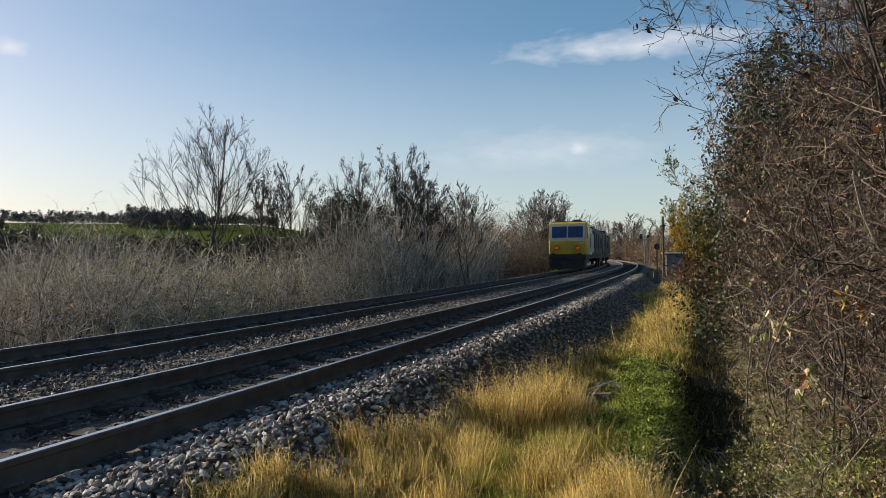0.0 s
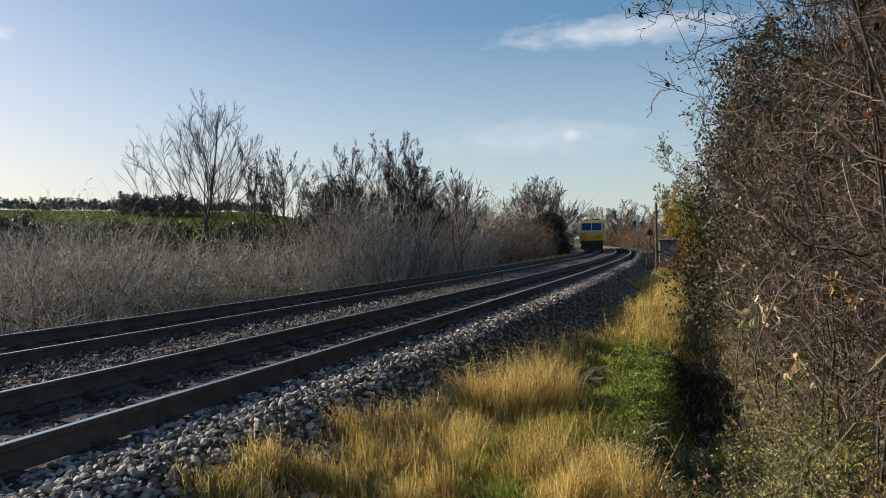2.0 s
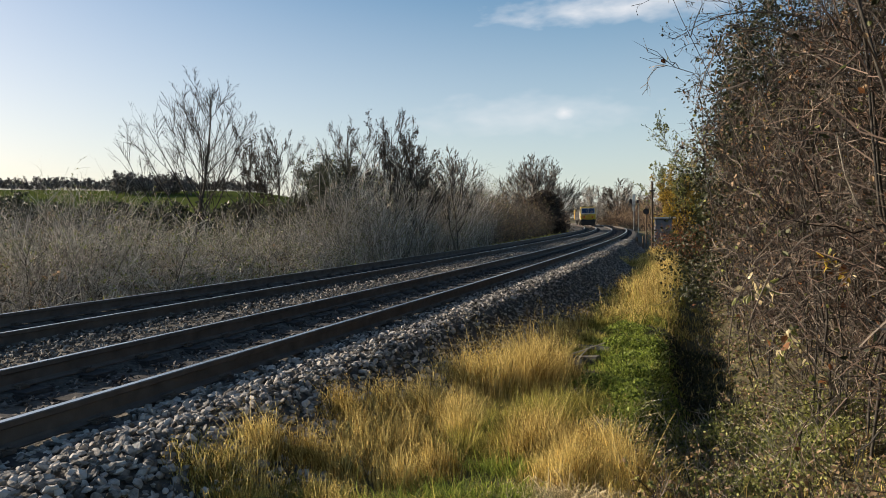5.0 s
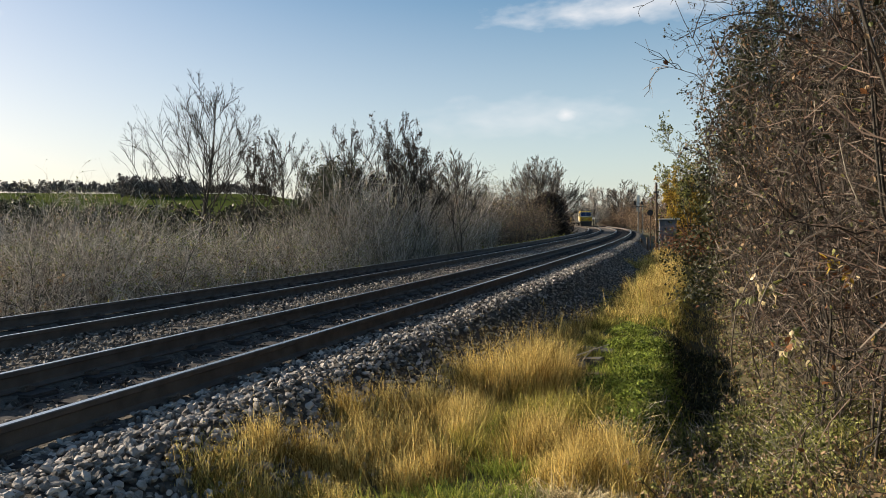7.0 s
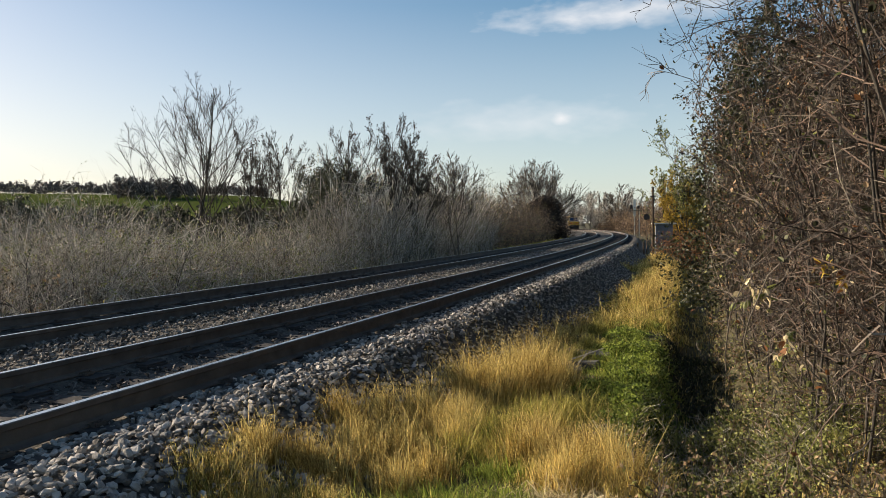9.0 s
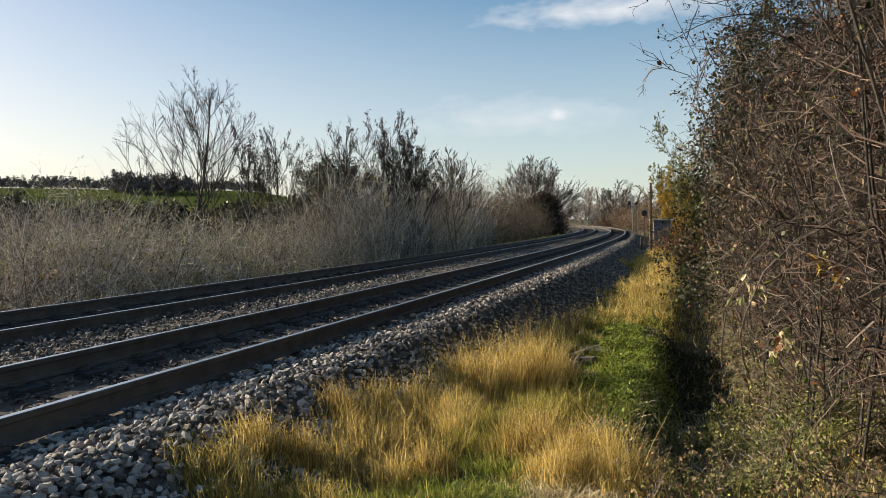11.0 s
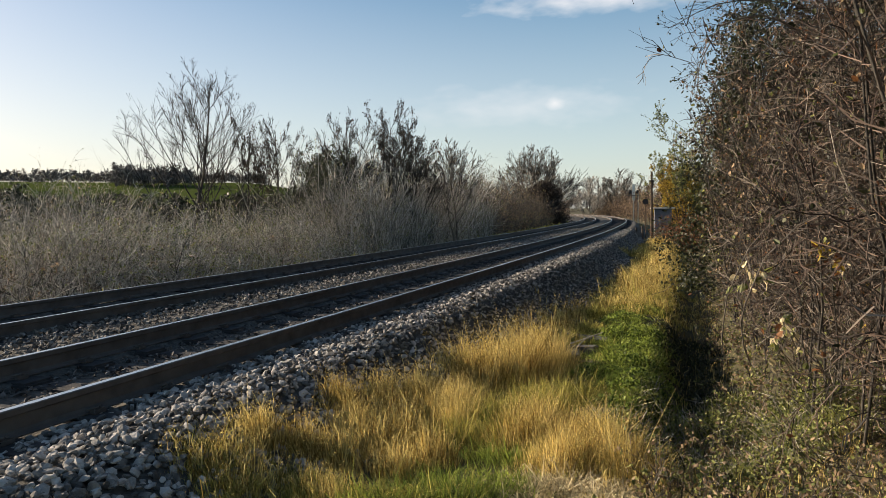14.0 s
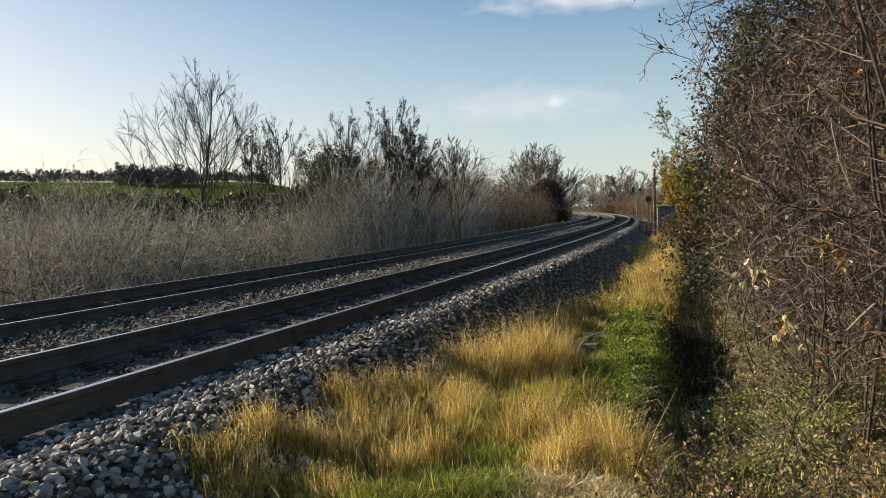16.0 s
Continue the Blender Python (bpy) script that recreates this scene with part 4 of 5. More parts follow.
def build_right():
    rows = ((4.2, 6.15, 5.0), (5.9, 6.05, 5.6), (7.8, 5.95, 5.5), (10.0, 5.8, 4.7), (12.8, 5.7, 4.4), (15.8, 5.7, 4.3), (19.2, 5.9, 4.3), (23.2, 6.1, 4.3), (28, 6.2, 4.3))
    for i, (s, n, h) in enumerate(rows):
        near = s < 11
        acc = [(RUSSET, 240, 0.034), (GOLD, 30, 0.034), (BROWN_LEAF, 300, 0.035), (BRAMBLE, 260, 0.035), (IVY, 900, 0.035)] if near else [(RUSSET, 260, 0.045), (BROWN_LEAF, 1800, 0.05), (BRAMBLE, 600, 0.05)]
        hedge_bush("tangled leafless hawthorn with reddish twigs and few berries", s, n, h, 1.25, 2.2 if near else (3.4 if s < 20 else 5.2), 50 + i, 30 if near else 34, (20, 4, 3) if near else (14, 4, 4), TWIG_RED if i % 2 else TWIG, acc, "hawthorn hedge", 0.0026 if near else 0.0035)
    x, y, _ = along(17.5, 6.0)
    tree("ivy_tree", "tree clad in dark green ivy in the hedge", "tree", x, y, 5.2, 0.8, 71, 5, 1.0, leaf=IVY, leaf_count=42000, leaf_size=0.07, fan=0.2, mass=(1.6, 6.2))
    tree("golden_tree", "small tree still holding golden yellow leaves", "tree", 15.9, 46.2, 4.3, 0.8, 72, 7, 1.0, leaf=GOLD, leaf_count=44000, leaf_size=0.085, clump=4, low=0.03, fine=0.008, fan=0.4)
    tree("golden_tree", "golden leaved bush spreading over the hedge", "tree", 16.9, 45.0, 3.6, 0.9, 74, 7, 1.0, leaf=GOLD, leaf_count=22000, leaf_size=0.1, clump=4, low=0.03, fine=0.008, fan=0.5)
    tree("wispy_tree", "wispy thin tree with sparse leaves over the hedge", "tree", 15.9, 44.6, 6.4, 0.7, 73, 6, 1.0, leaf=BRAMBLE, leaf_count=24000, leaf_size=0.07, fine=0.006, fan=0.3)
    # two added backings: dark leaves and twigs colour in the shade between hedge branches
    scrub("hedge_core", "dark leafy backing standing in for shade inside the hedge", 5.5, 44, 7.0, 8.5, 1200, 5.6, 63, BARK, ((BROWN_LEAF, 6000, 0.05), (IVY, 70000, 0.065)), (4, 2), 0.012, lean=0.1, wob=0.07)
    scrub("hedge_shade", "dark leaves added for the deep shade of the near hedge", 4.5, 16, 6.9, 8.8, 1000, 7.4, 65, BARK, ((IVY, 60000, 0.065),), (5, 3), 0.012, lean=0.08, wob=0.06)
    scrub("bramble_cover", "low bramble with small olive leaves at the hedge foot", 2.2, 9, 4.25, 6.4, 1100, 0.5, 61, TWIG, ((BRAMBLE, 17000, 0.026), (BROWN_LEAF, 12000, 0.028)), (4, 3), 0.004, 1.2, 0.7, 0.002)
    scrub("bramble_bank", "brown and green bramble along the hedge bottom", 8, 34, 4.8, 6.2, 1000, 0.55, 64, TWIG, ((BRAMBLE, 15000, 0.036), (BROWN_LEAF, 12000, 0.036)), (4, 3), 0.005, 1.2, 0.6, 0.003)
    scrub("russet_bramble", "low russet bramble round the cabinet", 36.5, 41.5, 3.7, 6.0, 620, 1.75, 62, TWIG_RED, ((RUSSET, 12000, 0.07),), (4, 3), 0.008)


def cane(label, pts, r0, seed, twig, side=14, berries=0, name="hawthorn_branch", leaf=()):
    """One long branch that reaches out of the hedge."""
    rng = np.random.default_rng(seed)
    p = np.array(pts, float)
    t = np.linspace(0, len(p) - 1, 14)
    q = np.stack([np.interp(t, np.arange(len(p)), p[:, k]) for k in range(3)], 1)
    for _ in range(5):
        q[1:-1] = (q[:-2] + 2 * q[1:-1] + q[2:]) / 4
    q += rng.normal(0, 0.006, q.shape)
    a = (q[None], np.linspace(r0, r0 * 0.3, 14)[None])
    b = sprout(rng, *a, side, 0.1, 1.0, 1.0, 0.13, 0.5, 0.0016)
    b1 = grow(rng, *b, 4, 0.25, 0.0)
    c1 = grow(rng, *sprout(rng, *b1, 3, 0.2, 1, 0.9, 0.5, 0.7, 0.0014), 3, 0.2, 0)
    ob = thing(name, label, "branch")
    v, f = tubes([a], 6)
    part("limb", mesh_of("limb", v, f, twig, True), ob)
    v, f = tubes([b1, c1], 3)
    tagged(part("spray", mesh_of("spray", v, f, TWIG), ob), kind="stuff")
    for m, count, size in leaf:
        v, f = leaves(rng, on_shoots(rng, b1[0], count), size, 0.8)
        tagged(part("foliage", mesh_of("foliage", v, f, m), ob), kind="stuff")
    if berries:
        where = on_shoots(rng, c1[0], berries)
        bm = bmesh.new()
        for w in where:
            bmesh.ops.create_icosphere(bm, subdivisions=1, radius=rng.uniform(0.004, 0.008), matrix=Matrix.Translation(w))
        me = bpy.data.meshes.new("dried_fruit")
        bm.to_mesh(me)
        bm.free()
        me.materials.append(IVY)
        tagged(part("dried_fruit", me, ob, "dark dried haws"), kind="stuff")
    return ob


def build_canes():
    cane("arching pale bramble cane in front of the hedge", [(1.5, 3.7, 0.35), (1.36, 3.42, 0.6), (1.42, 3.39, 0.84), (1.52, 3.33, 0.98), (1.58, 3.27, 1.11), (1.68, 3.2, 1.18), (1.9, 3.3, 1.2)], 0.004, 81, TWIG, 22)
    cane("crooked grey hawthorn limb in front of the hedge", [(1.6, 3.6, 0.3), (1.38, 3.3, 0.6), (1.46, 3.29, 0.85), (1.62, 3.23, 1.04), (1.77, 3.17, 1.14), (1.95, 3.2, 1.22), (2.3, 3.4, 1.3)], 0.0045, 82, TWIG, 22)
    cane("pale crooked limb rising through the hedge", [(2.2, 3.3, 0.9), (1.95, 3.2, 1.1), (1.81, 3.11, 1.21), (1.72, 3.05, 1.36), (1.66, 3.0, 1.5)], 0.0045, 83, TWIG_PALE, 22)
    cane("overhanging twig with dried dark haws", [(2.9, 5.2, 2.2), (2.56, 4.98, 2.46), (2.16, 4.88, 2.5), (1.9, 4.78, 2.42), (1.76, 4.67, 2.22), (1.67, 4.56, 2.0), (1.6, 4.46, 1.86)], 0.008, 84, TWIG, 40, 150)
    cane("overhanging twig with dried dark haws", [(3.0, 5.3, 2.5), (2.58, 5.19, 2.68), (2.08, 5.09, 2.62), (1.84, 4.98, 2.53), (1.59, 4.87, 2.37)], 0.007, 85, TWIG, 26, 60)

    cane("bramble spray with large pale withered leaves", [(2.3, 4.4, 0.1), (2.05, 4.2, 0.5), (1.9, 4.1, 0.75), (1.78, 4.0, 0.82), (1.72, 3.95, 0.7)], 0.004, 86, TWIG, 16, name="bramble_spray", leaf=((FADED, 26, 0.05), (BRAMBLE, 20, 0.045)))
    cane("bramble spray with pale and rusty leaves", [(2.4, 4.2, 0.0), (2.1, 4.0, 0.3), (1.95, 3.9, 0.5), (1.85, 3.85, 0.45), (1.78, 3.8, 0.3)], 0.004, 87, TWIG, 16, name="bramble_spray", leaf=((FADED, 22, 0.045), (RUSSET, 6, 0.05), (BRAMBLE, 24, 0.04)))
    cane("leafy twig with orange autumn leaves", [(2.6, 4.3, 0.6), (2.35, 4.1, 0.8), (2.2, 4.0, 0.9), (2.1, 3.9, 0.88)], 0.004, 88, TWIG, 12, name="bramble_spray", leaf=((GOLD, 12, 0.04), (RUSSET, 10, 0.04), (FADED, 8, 0.04)))


build_grass()
build_left()
build_right()
build_canes()


# ---- distance ----
def far_wood(name, label, places, height, mat, leaf, seed, each=60, size=0.9):
    """Distant trees as one stuff: short trunks, ragged crowns of twigs and clumps."""
    rng = np.random.default_rng(seed)
    p = np.array(places, float)
    z = ground_height(p[:, 0], p[:, 1])
    h = height * rng.uniform(0.65, 1.15, len(p))
    base = np.column_stack([p, z - 0.3])
    a = grow(rng, base, np.tile([0, 0, 1.0], (len(p), 1)), h * 0.75, h * 0.02, 5, 0.08, 0.1)
    b1 = grow(rng, *sprout(rng, *a, 14, 0.05, 1.0, 0.9, 0.5, 0.5, 0.05), 3, 0.15, 0.1)
    c1 = grow(rng, *sprout(rng, *b1, 7, 0.2, 1.0, 0.8, 0.5, 0.6, 0.035), 3, 0.2, 0.1)
    v, f = brush([a], [b1, c1])
    ob = thing(name, label, "trees", kind="stuff", data=mesh_of(name, v, f, mat))
    v, f = leaves(rng, on_shoots(rng, c1[0], each * len(p)), size, plain=True)
    tagged(part("foliage", mesh_of("foliage", v, f, leaf), ob), kind="stuff")


def build_distance():
    rng = np.random.default_rng(91)
    # wood along the ridge of the hill
    a = np.radians(np.linspace(-46, -14, 250))
    d = rng.uniform(380, 410, 250)
    far_wood("ridge_wood", "belt of bare dark trees along the hilltop", np.column_stack([d * np.sin(a), d * np.cos(a)]), 6.5, DUSK, DUSK, 92, 110, 0.9)
    a = np.radians(rng.uniform(-25, -19.5, 60))
    d = rng.uniform(310, 335, 60)
    far_wood("hill_copse", "rounded copse of bare trees on the hill", np.column_stack([d * np.sin(a), d * np.cos(a)]), 9, DUSK, DUSK, 93, 130, 0.9)
    # hedges below the field
    a = np.radians(np.linspace(-44, -8, 150))
    d = rng.uniform(150, 165, 150)
    far_wood("field_hedge", "dark hedge at the foot of the pasture", np.column_stack([d * np.sin(a), d * np.cos(a)]), 7.0, TWIG, IVY, 94, 220, 0.7)
    a = np.radians(rng.uniform(-34, -30.8, 26))
    d = rng.uniform(150, 175, 26)
    far_wood("field_copse", "dark clump of trees at the edge of the pasture", np.column_stack([d * np.sin(a), d * np.cos(a)]), 9, TWIG, IVY, 98, 240, 0.7)
    # trees where the line curves away
    for i, (x, y, h) in enumerate(((31.0, 178, 9.5), (37, 175, 8.5), (43.5, 172, 10), (48, 180, 9.0), (53, 176, 8), (58, 170, 9), (27, 190, 7.5), (40, 182, 8.5))):
        bare_tree("bare lineside tree where the line curves away", x, y, h + 1.5, h * 1.1, 95 + i, 16, 0.034, twig=TWIG_PALE if i % 2 else TWIG, bark=TWIG, dome=True, group="far trees", low=0.05, kids=(8, 6, 4))
    scrub("far_scrub", "brown scrub along the outside of the curve", 62, 210, 4.6, 13, 1500, 6.2, 35, TWIG_RED, ((BROWN_LEAF, 60000, 0.17),), (4, 3), 0.02, fine=0.014)
    scrub("far_left_scrub", "brown scrub along the inside of the curve", 76, 230, -7.4, -16, 1900, 5.4, 36, TWIG_RED, ((BROWN_LEAF, 40000, 0.17),), (4, 2), 0.02, fine=0.014, taper=((6.5, 8.5, 12), (0.3, 0.7, 1.1)))
    a = np.radians(np.linspace(-9, 75, 170))
    d = rng.uniform(330, 420, 170)
    far_wood("horizon_wood", "distant line of bare trees", np.column_stack([d * np.sin(a), d * np.cos(a)]), 9, DUSK, DUSK, 96, 110, 1.2)


build_distance()


# ---- lineside equipment ----
def build_equipment():
    x, y = 13.75, 43.2
    z = rest_z(x, y)
    cab = thing("equipment_cabinet", "grey steel lineside cabinet with a pale overhanging roof", "cabinet", pose(x, y, z, 0, 0, -14))
    part("body", solid(CABINET, (-0.5, 0.5, -0.3, 0.5, 0.0, 1.86, 0.015)), cab, "blue-grey painted steel body")
    for k, (x0, x1) in enumerate(((-0.485, -0.004), (0.004, 0.485))):
        door = part("door", solid(CABINET, (x0, x1, -0.325, -0.295, 0.12, 1.78, 0.01)), cab, "blue-grey steel door")
        hx = -0.05 if k == 0 else 0.05
        part("handle", solid(BLACK, (hx - 0.012, hx + 0.012, -0.36, -0.32, 0.9, 1.05, 0.004)), door)
    part("roof", solid(CREAM, (-0.74, 0.7, -0.5, 0.6, 1.86, 1.95, 0.02)), cab, "pale overhanging roof slab")
    part("plinth", solid(SLAB, (-0.55, 0.55, -0.36, 0.55, -0.25, 0.02, 0.01)), cab, "concrete plinth")

    x, y = 12.15, 40.2
    z = rest_z(x, y)
    post = thing("timber_post", "tall weathered brown timber post beside the line", "post", pose(x, y, z))
    bm = bmesh.new()
    rod(bm, (0, 0, -0.4), (0, 0, 3.98), 0.075, 0.06, 12)
    me = bpy.data.meshes.new("shaft")
    bm.to_mesh(me)
    bm.free()
    me.materials.append(TIMBER)
    part("shaft", me, post)
    part("cap", solid(BLACK, (-0.09, 0.09, -0.09, 0.09, 3.98, 4.01, 0.008)), post, "dark metal cap")
    part("bracket", solid(BLACK, (-0.14, 0.14, -0.1, 0.1, 3.44, 3.52, 0.01)), post, "dark metal bracket")

    x, y = 13.2, 45.0
    z = rest_z(x, y)
    sign = thing("round_sign", "round dark sign back on a thin post", "sign", pose(x, y, z, 0, 0, -15))
    bm = bmesh.new()
    rod(bm, (0, 0, -0.3), (0, 0, 2.45), 0.035, sides=8)
    me = bpy.data.meshes.new("pole")
    bm.to_mesh(me)
    bm.free()
    me.materials.append(TIMBER)
    part("pole", me, sign)
    bm = bmesh.new()
    rod(bm, (0, -0.05, 2.4), (0, -0.075, 2.4), 0.19, sides=28)
    me = bpy.data.meshes.new("disc")
    bm.to_mesh(me)
    bm.free()
    me.materials.append(BLACK)
    part("disc", me, sign, "dark sheet-metal disc")

    for k, (x, y, h) in enumerate(((12.55, 43.4, 1.15), (12.9, 46.0, 1.0), (13.25, 42.0, 0.95), (13.75, 42.1, 0.95), (14.6, 42.6, 0.95))):
        mp = thing("marker_post", "short pale concrete marker post", "post", pose(x, y, rest_z(x, y)), "marker posts")
        part("shaft", solid(SLAB if k > 1 else TIMBER, (-0.05, 0.05, -0.05, 0.05, -0.3, h, 0.012)), mp)
        part("top", solid(SLAB, (-0.055, 0.055, -0.055, 0.055, h - 0.002, h + 0.03, 0.01)), mp)

    x, y = 26.6, 95.5
    z = rest_z(x, y)
    sig = thing("railway_signal", "pale lineside signal on twin posts with dark backboards", "signal", pose(x, y, z, 0, 0, -14))
    for dx in (-0.22, 0.38):
        part("leg", solid(CREAM, (dx - 0.07, dx + 0.07, -0.07, 0.07, -0.3, 4.0, 0.02)), sig)
    part("telephone_board", solid(CREAM, (-0.42, -0.02, -0.12, 0.05, 3.0, 5.35, 0.03)), sig, "tall white board")
    part("signal_head", solid(BLACK, (-0.8, -0.48, -0.1, 0.12, 3.95, 4.6, 0.04)), sig, "dark signal head seen from behind")
    part("signal_head", solid(BLACK, (0.12, 0.4, -0.1, 0.12, 3.95, 4.5, 0.04)), sig, "dark signal head seen from behind")
    part("platform", solid(DIRTY, (-1.1, 0.8, -0.3, 0.3, 3.75, 3.85, 0.02)), sig, "grey steel walkway")
    for dx in (-0.16, 0.32):
        part("ladder_side", solid(DIRTY, (dx - 0.025, dx + 0.025, -0.32, -0.27, -0.2, 3.8, 0.005)), sig)

    for (x, y, w, d, turn, tip) in ((1.47, 8.75, 0.42, 0.30, -12, 5), (1.78, 9.2, 0.45, 0.28, -25, -4), (2.05, 9.9, 0.5, 0.28, -18, 3)):
        n = track_place(np.array([x]), np.array([y]))
        z = grass_z(np.array([[x, y, 0.0]]))[0]
        slab = thing("concrete_slab", "worn concrete trough lid lying in the grass", "slab", pose(x, y, z - 0.03, tip, tip, turn), "trough lids", data=solid(SLAB, (-w, w * 0.6, -d / 2, d / 2, 0.0, 0.12, 0.015)))
    for (x, y, length, turn, rise) in ((1.75, 8.9, 0.75, 60, 10), (1.95, 9.4, 0.5, 20, 8)):
        z = grass_z(np.array([[x, y, 0.0]]))[0] + 0.12
        bm = bmesh.new()
        rod(bm, (-length / 2, 0, 0), (0.05, 0.02, 0.015), 0.011, 0.009, 7)
        rod(bm, (0.05, 0.02, 0.015), (length / 2, -0.03, 0.05), 0.009, 0.006, 7)
        me = bpy.data.meshes.new("fallen_stick")
        bm.to_mesh(me)
        bm.free()
        me.materials.append(TWIG_PALE)
        thing("fallen_stick", "pale dead stick lying in the grass", "stick", pose(x, y, z, 0, -rise, turn), data=me)


build_equipment()


# ---- the train ----
def cab_shell():
    """Cab end with a raked upper face and rounded corners; the end faces -y."""
    bm = bmesh.new()
    prof = [(-9.0, 1.05), (-9.05, 1.9), (-8.75, 3.15), (-8.5, 3.32), (-6.3, 3.32), (-6.3, 1.05)]
    rows = []
    for x in (-1.25, 1.25):
        rows.append([bm.verts.new((x, y, z)) for y, z in prof])
    bm.faces.new(rows[0])
    bm.faces.new(rows[1][::-1])
    for i in range(len(prof)):
        j = (i + 1) % len(prof)
        bm.faces.new((rows[0][i], rows[1][i], rows[1][j], rows[0][j]))
    bmesh.ops.recalc_face_normals(bm, faces=bm.faces[:])
    bmesh.ops.bevel(bm, geom=bm.edges[:], offset=0.09, segments=3, affect="EDGES")
    me = bpy.data.meshes.new("cab")
    bm.to_mesh(me)
    bm.free()
    me.materials.append(YELLOW)
    return me


def wheel_mesh():
    bm = bmesh.new()
    rod(bm, (-0.06, 0, 0), (0.06, 0, 0), 0.42, sides=24)
    rod(bm, (-0.09, 0, 0), (-0.05, 0, 0), 0.45, sides=24)
    me = bpy.data.meshes.new("wheel")
    bm.to_mesh(me)
    bm.free()
    me.materials.append(BLACK)
    return me


def bogie(veh, y, wheel):
    bo = part("bogie", solid(BLACK, (-1.05, -0.9, y - 1.5, y + 1.5, 0.5, 0.8, 0.03), (0.9, 1.05, y - 1.5, y + 1.5, 0.5, 0.8, 0.03), (-0.9, 0.9, y - 0.2, y + 0.2, 0.5, 0.85, 0.02)), veh, "black steel bogie frame")
    for d in (-1.0, 1.0):
        for x in (-0.75, 0.75):
            part("wheel", wheel, bo, at=pose(x, y + d, 0.45, 0, 0, 0 if x < 0 else 180))


def raked(x0, x1, z0, z1, mat, lift=0.012):
    """A thin panel on the raked upper cab face."""
    at = lambda z: -9.05 + 0.3 * (z - 1.9) / 1.25
    bm = bmesh.new()
    a = [bm.verts.new((x, at(z) - lift, z)) for x, z in ((x0, z0), (x1, z0), (x1, z1), (x0, z1))]
    b = [bm.verts.new((x, at(z) + 0.03, z)) for x, z in ((x0, z0), (x1, z0), (x1, z1), (x0, z1))]
    bm.faces.new(a)
    bm.faces.new(b[::-1])
    for i in range(4):
        j = (i + 1) % 4
        bm.faces.new((a[j], a[i], b[i], b[j]))
    bmesh.ops.recalc_face_normals(bm, faces=bm.faces[:])
    me = bpy.data.meshes.new("panel")
    bm.to_mesh(me)
    bm.free()
    me.materials.append(mat)
    return me


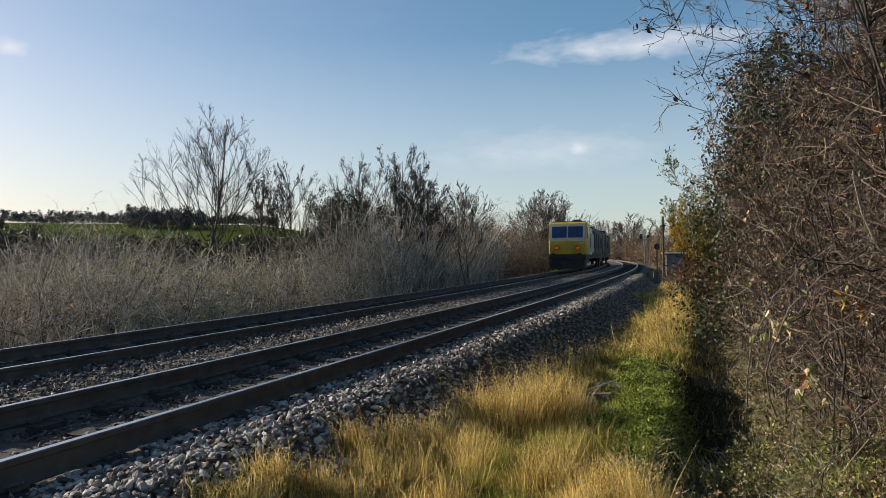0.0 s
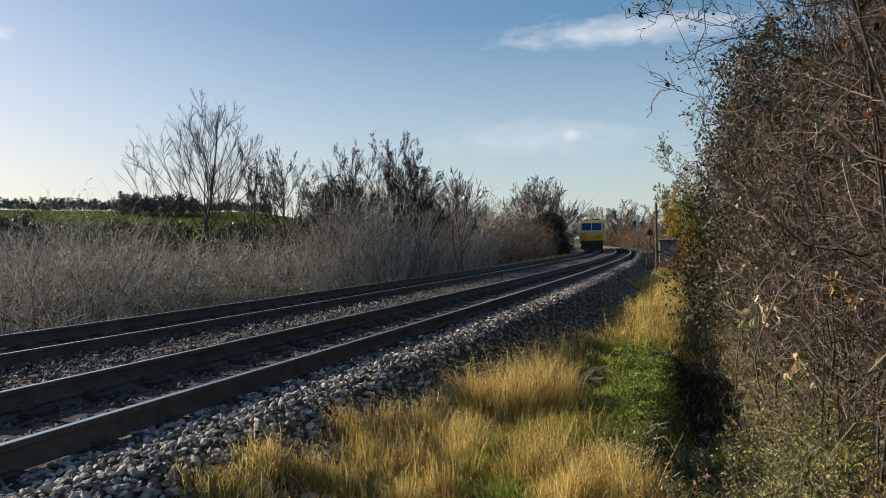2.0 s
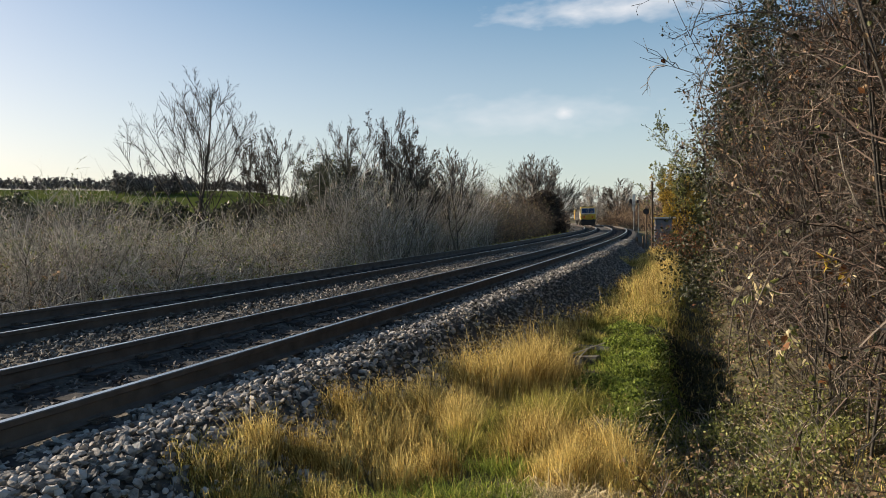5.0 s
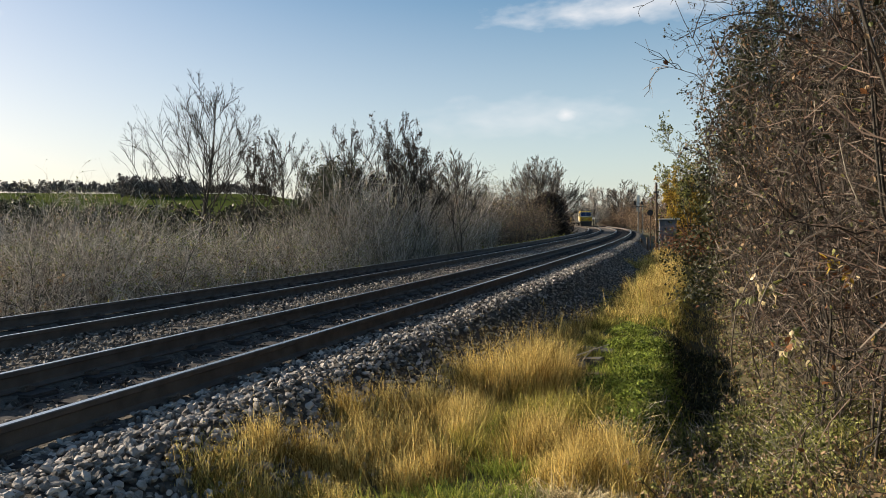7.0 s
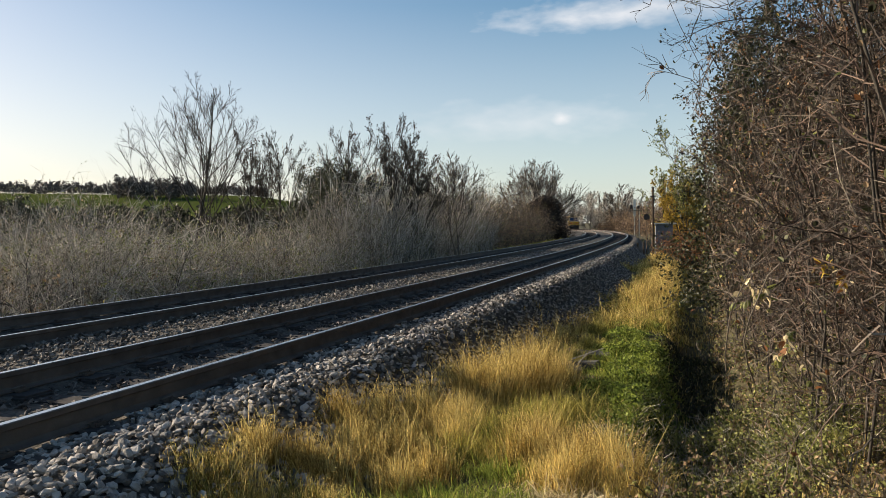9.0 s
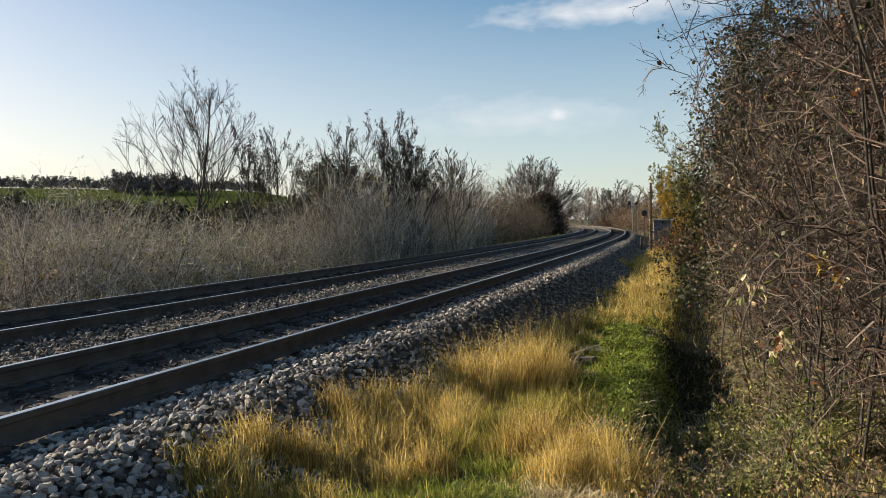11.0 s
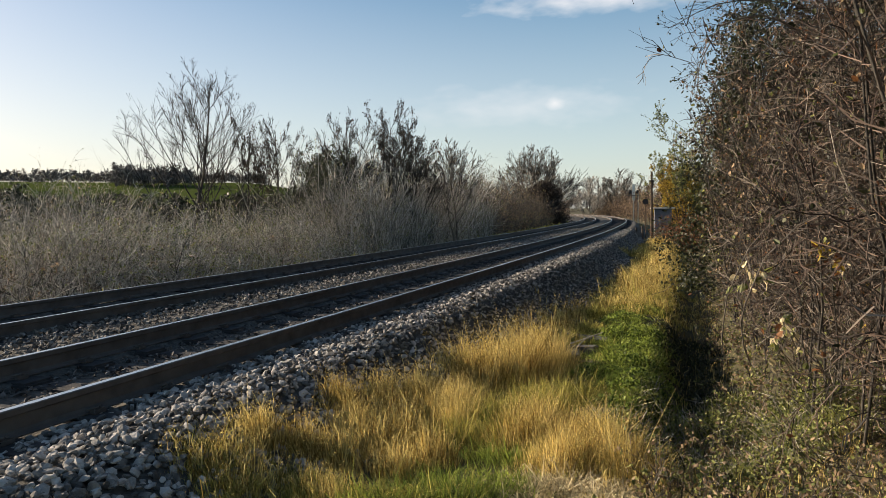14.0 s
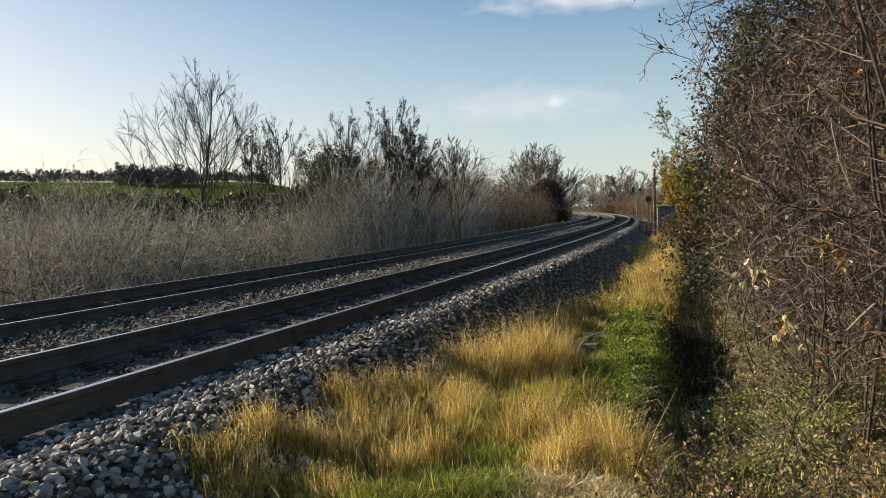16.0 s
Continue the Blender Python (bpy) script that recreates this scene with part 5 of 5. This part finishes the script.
def build_train():
    wheel = wheel_mesh()
    veh = thing("works_train_car", "yellow railway works vehicle with a cab and red tail lamps", "train")
    part("underframe", solid(BLACK, (-1.2, 1.2, -8.9, 9.0, 0.82, 1.08, 0.02)), veh, "black steel underframe")
    cabin = part("cab", cab_shell(), veh, "yellow cab end")
    part("cab_surround", raked(-1.2, 1.2, 2.02, 3.14, CAB_BAND, 0.006), cabin, "pale band round the windscreens")
    for x0, x1 in ((-1.02, -0.04), (0.04, 1.02)):
        part("windscreen", raked(x0, x1, 2.25, 3.0, GLASS, 0.02), cabin, "dark blue windscreen pane")
        part("wiper", raked((x0 + x1) / 2 - 0.015, (x0 + x1) / 2 + 0.015, 2.2, 2.7, BLACK, 0.035), cabin)
    part("end_door", solid(YELLOW, (-0.33, 0.33, -9.1, -9.0, 1.15, 2.05, 0.02)), cabin, "yellow end panel")
    for x in (-0.68, 0.68):
        lamp = part("lamp_housing", solid(BLACK, (x - 0.12, x + 0.12, -9.1, -9.0, 1.46, 1.66, 0.02)), cabin, "black lamp housing")
        part("tail_lamp", solid(TAIL, (x - 0.09, x + 0.09, -9.13, -9.09, 1.5, 1.62, 0.02)), lamp, "lit red tail lamp")
    part("cab_roof", solid(DIRTY, (-1.14, 1.14, -8.45, -6.35, 3.3, 3.345, 0.02)), veh, "grimy grey cab roof")
    part("roof_pod", solid(DIRTY, (-0.8, -0.3, -8.3, -7.4, 3.28, 3.46, 0.05)), veh, "dark roof pod")
    part("roof_pod", solid(DIRTY, (0.25, 0.85, -8.3, -7.0, 3.28, 3.46, 0.05)), veh, "dark roof pod")
    for x in (-1.27, 1.23):
        part("side_window", solid(GLASS, (x, x + 0.04, -8.2, -7.2, 2.2, 2.9, 0.01)), cabin, "dark side window")
    part("buffer_beam", solid(BLACK, (-1.2, 1.2, -9.15, -8.85, 0.78, 1.12, 0.02)), veh, "black buffer beam")
    for x in (-0.87, 0.87):
        bm = bmesh.new()
        rod(bm, (x, -9.1, 0.98), (x, -9.55, 0.98), 0.09, sides=12)
        rod(bm, (x, -9.55, 0.98), (x, -9.6, 0.98), 0.24, sides=20)
        me = bpy.data.meshes.new("buffer")
        bm.to_mesh(me)
        bm.free()
        me.materials.append(BLACK)
        part("buffer", me, veh, "round black buffer")
    part("plough", solid(BLACK, (-1.15, 1.15, -9.3, -9.1, 0.18, 0.75, 0.02)), veh, "black obstacle deflector")
    for k, (y0, y1, m, top) in enumerate(((-6.0, -3.6, CREAM, 3.0), (-3.4, -1.0, DIRTY, 3.25), (-0.8, 3.6, BLACK, 3.1), (3.8, 6.0, DIRTY, 2.9))):
        mod = part("equipment_module", solid(m, (-1.18, 1.18, y0, y1, 1.1, top, 0.04)), veh, "slab-sided equipment module")
        for x in (-1.22, 1.18):
            for q in (0.2, 0.6):
                yy = y0 + q * (y1 - y0)
                part("louvre", solid(BLACK, (x, x + 0.04, yy, yy + 0.55, 1.6, top - 0.4, 0.01)), mod)
    part("engine_housing", solid(DIRTY, (-1.2, 1.2, 6.3, 9.0, 1.08, 3.1, 0.1)), veh, "grimy engine housing")
    for k, y in enumerate((-5.6, -4.9, -4.2)):
        bm = bmesh.new()
        rod(bm, (-1.27, y, 1.3), (-1.27, y, 2.6), 0.05, sides=8)
        rod(bm, (1.27, y, 1.3), (1.27, y, 2.6), 0.05, sides=8)
        rod(bm, (-1.27, y, 2.6), (1.27, y, 3.2), 0.05, sides=8)
        part("pipe_hoop", bm, veh, "pale bent pipe").data.materials.append(CREAM)
    for x, y in ((0.6, -3.0), (-0.5, -2.2), (0.3, 0.6), (-0.6, 2.0)):
        bm = bmesh.new()
        rod(bm, (x, y, 3.0), (x, y, 3.5), 0.14, 0.11, 12)
        part("exhaust_stack", bm, veh, "black exhaust stack").data.materials.append(BLACK)
    for y in (-6.2, 6.2):
        bogie(veh, y, wheel)
    car = thing("works_train_wagon", "dark works wagon loaded with tanks, ahead of the cab", "train")
    part("underframe", solid(BLACK, (-1.2, 1.2, -9.2, 9.2, 0.82, 1.08, 0.02)), car, "black steel underframe")
    for y0, y1, m, top in ((-8.8, -4.2, BLACK, 3.3), (-3.9, 0.2, DIRTY, 2.8), (0.6, 5.4, BLACK, 3.1)):
        mod = part("equipment_module", solid(m, (-1.2, 1.2, y0, y1, 1.1, top, 0.05)), car, "box-like equipment module")
        for x in (-1.24, 1.2):
            part("louvre", solid(BLACK, (x, x + 0.04, y0 + 0.6, y1 - 0.6, 1.7, top - 0.4, 0.01)), mod)
    part("front_cab", solid(YELLOW, (-1.25, 1.25, 6.0, 9.2, 1.08, 3.3, 0.1)), car, "yellow leading cab")
    for y in (-6.2, 6.2):
        bogie(car, y, wheel)
    return veh, car


TRAIN = build_train()


# ---- clouds ----
def cloud_material(most):
    m = bpy.data.materials.new("cloud")
    m.use_nodes = True
    nodes, link = m.node_tree.nodes, m.node_tree.links.new
    nodes.remove(nodes["Principled BSDF"])
    spot, wisp, lens, dist, edge, less, glow, clear, mix = (nodes.new("ShaderNode" + k) for k in ("TexCoord", "TexNoise", "Mapping", "VectorMath", "MapRange", "Math", "Emission", "BsdfTransparent", "MixShader"))
    stretch = nodes.new("ShaderNodeMapping")
    stretch.inputs["Scale"].default_value = (1.0, 2.6, 1.0)
    link(spot.outputs["Object"], stretch.inputs[0])
    link(stretch.outputs[0], wisp.inputs["Vector"])
    wisp.inputs["Scale"].default_value, wisp.inputs["Detail"].default_value = 0.011, 7
    lens.inputs["Location"].default_value = (-1, -1, 0)
    lens.inputs["Scale"].default_value = (2, 2, 0)
    link(spot.outputs["Generated"], lens.inputs[0])
    dist.operation = "LENGTH"
    link(lens.outputs[0], dist.inputs[0])
    edge.inputs[1].default_value, edge.inputs[2].default_value, edge.inputs[3].default_value, edge.inputs[4].default_value = 0.0, 1.0, 0.62, -0.42
    link(dist.outputs["Value"], edge.inputs[0])
    less.operation = "ADD"
    link(edge.outputs[0], less.inputs[0])
    link(wisp.outputs[0], less.inputs[1])
    soft = nodes.new("ShaderNodeMapRange")
    soft.inputs[1].default_value, soft.inputs[2].default_value, soft.inputs[4].default_value = 0.5, 1.2, most
    link(less.outputs[0], soft.inputs[0])
    glow.inputs[0].default_value, glow.inputs[1].default_value = (0.88, 0.90, 0.95, 1), 0.62
    link(soft.outputs[0], mix.inputs[0])
    link(clear.outputs[0], mix.inputs[1])
    link(glow.outputs[0], mix.inputs[2])
    link(mix.outputs[0], nodes["Material Output"].inputs[0])
    return m


CLOUD, FAINT = cloud_material(0.75), cloud_material(0.36)


def cloud(label, place, wide, high, mat=CLOUD):
    """A thin bowed sheet of cloud, far off, that faces the line."""
    n, k = 24, 8
    u, v = np.meshgrid(np.linspace(-1, 1, n), np.linspace(-1, 1, k))
    pts = np.stack([u * wide / 2, v * high / 2, -20 * (u * u + v * v)], -1).reshape(-1, 3)
    i = (np.arange(k - 1)[:, None] * n + np.arange(n - 1)).reshape(-1)
    me = mesh_of("cloud", pts, [np.stack([i, i + 1, i + n + 1, i + n], 1)], mat, True)
    ob = thing("cloud", label, "cloud", look(place, (0, 0, 1)), kind="structure", data=me)
    ob.visible_shadow = False
    return ob, place


CLOUDS = [
    (*cloud("long thin streak of white cloud", (440, 1780, 540), 1250, 150), -52),
    (*cloud("small puff of white cloud", (285, 1767, 273), 85, 60), -40),
    (*cloud("faint low bank of pale cloud", (210, 1790, 270), 1050, 210, FAINT), -40),
    (*cloud("pale ragged cloud low over the hill", (-1180, 1730, 540), 150, 90), -75),
]


# ---- what moves ----
def motions():
    for ob, shift in zip(TRAIN, (0.0, 18.6)):
        rows = []
        for k in range(0, 33):
            t = k * 0.5
            s = 48.0 + 9.0 + 14.7 * t + shift
            x, y, z = along(s, -SPACING, 0.0)
            rows.append((t, pose(x, y, z, 0, 0, math.degrees(heading(s)))))
        walk(ob, rows)
    for ob, (x, y, z), drift in CLOUDS:
        walk(ob, [(0.0, look((x - drift, y, z), (-drift, 0, 1))), (16.0, look((x, y, z), (0, 0, 1)))])


motions()
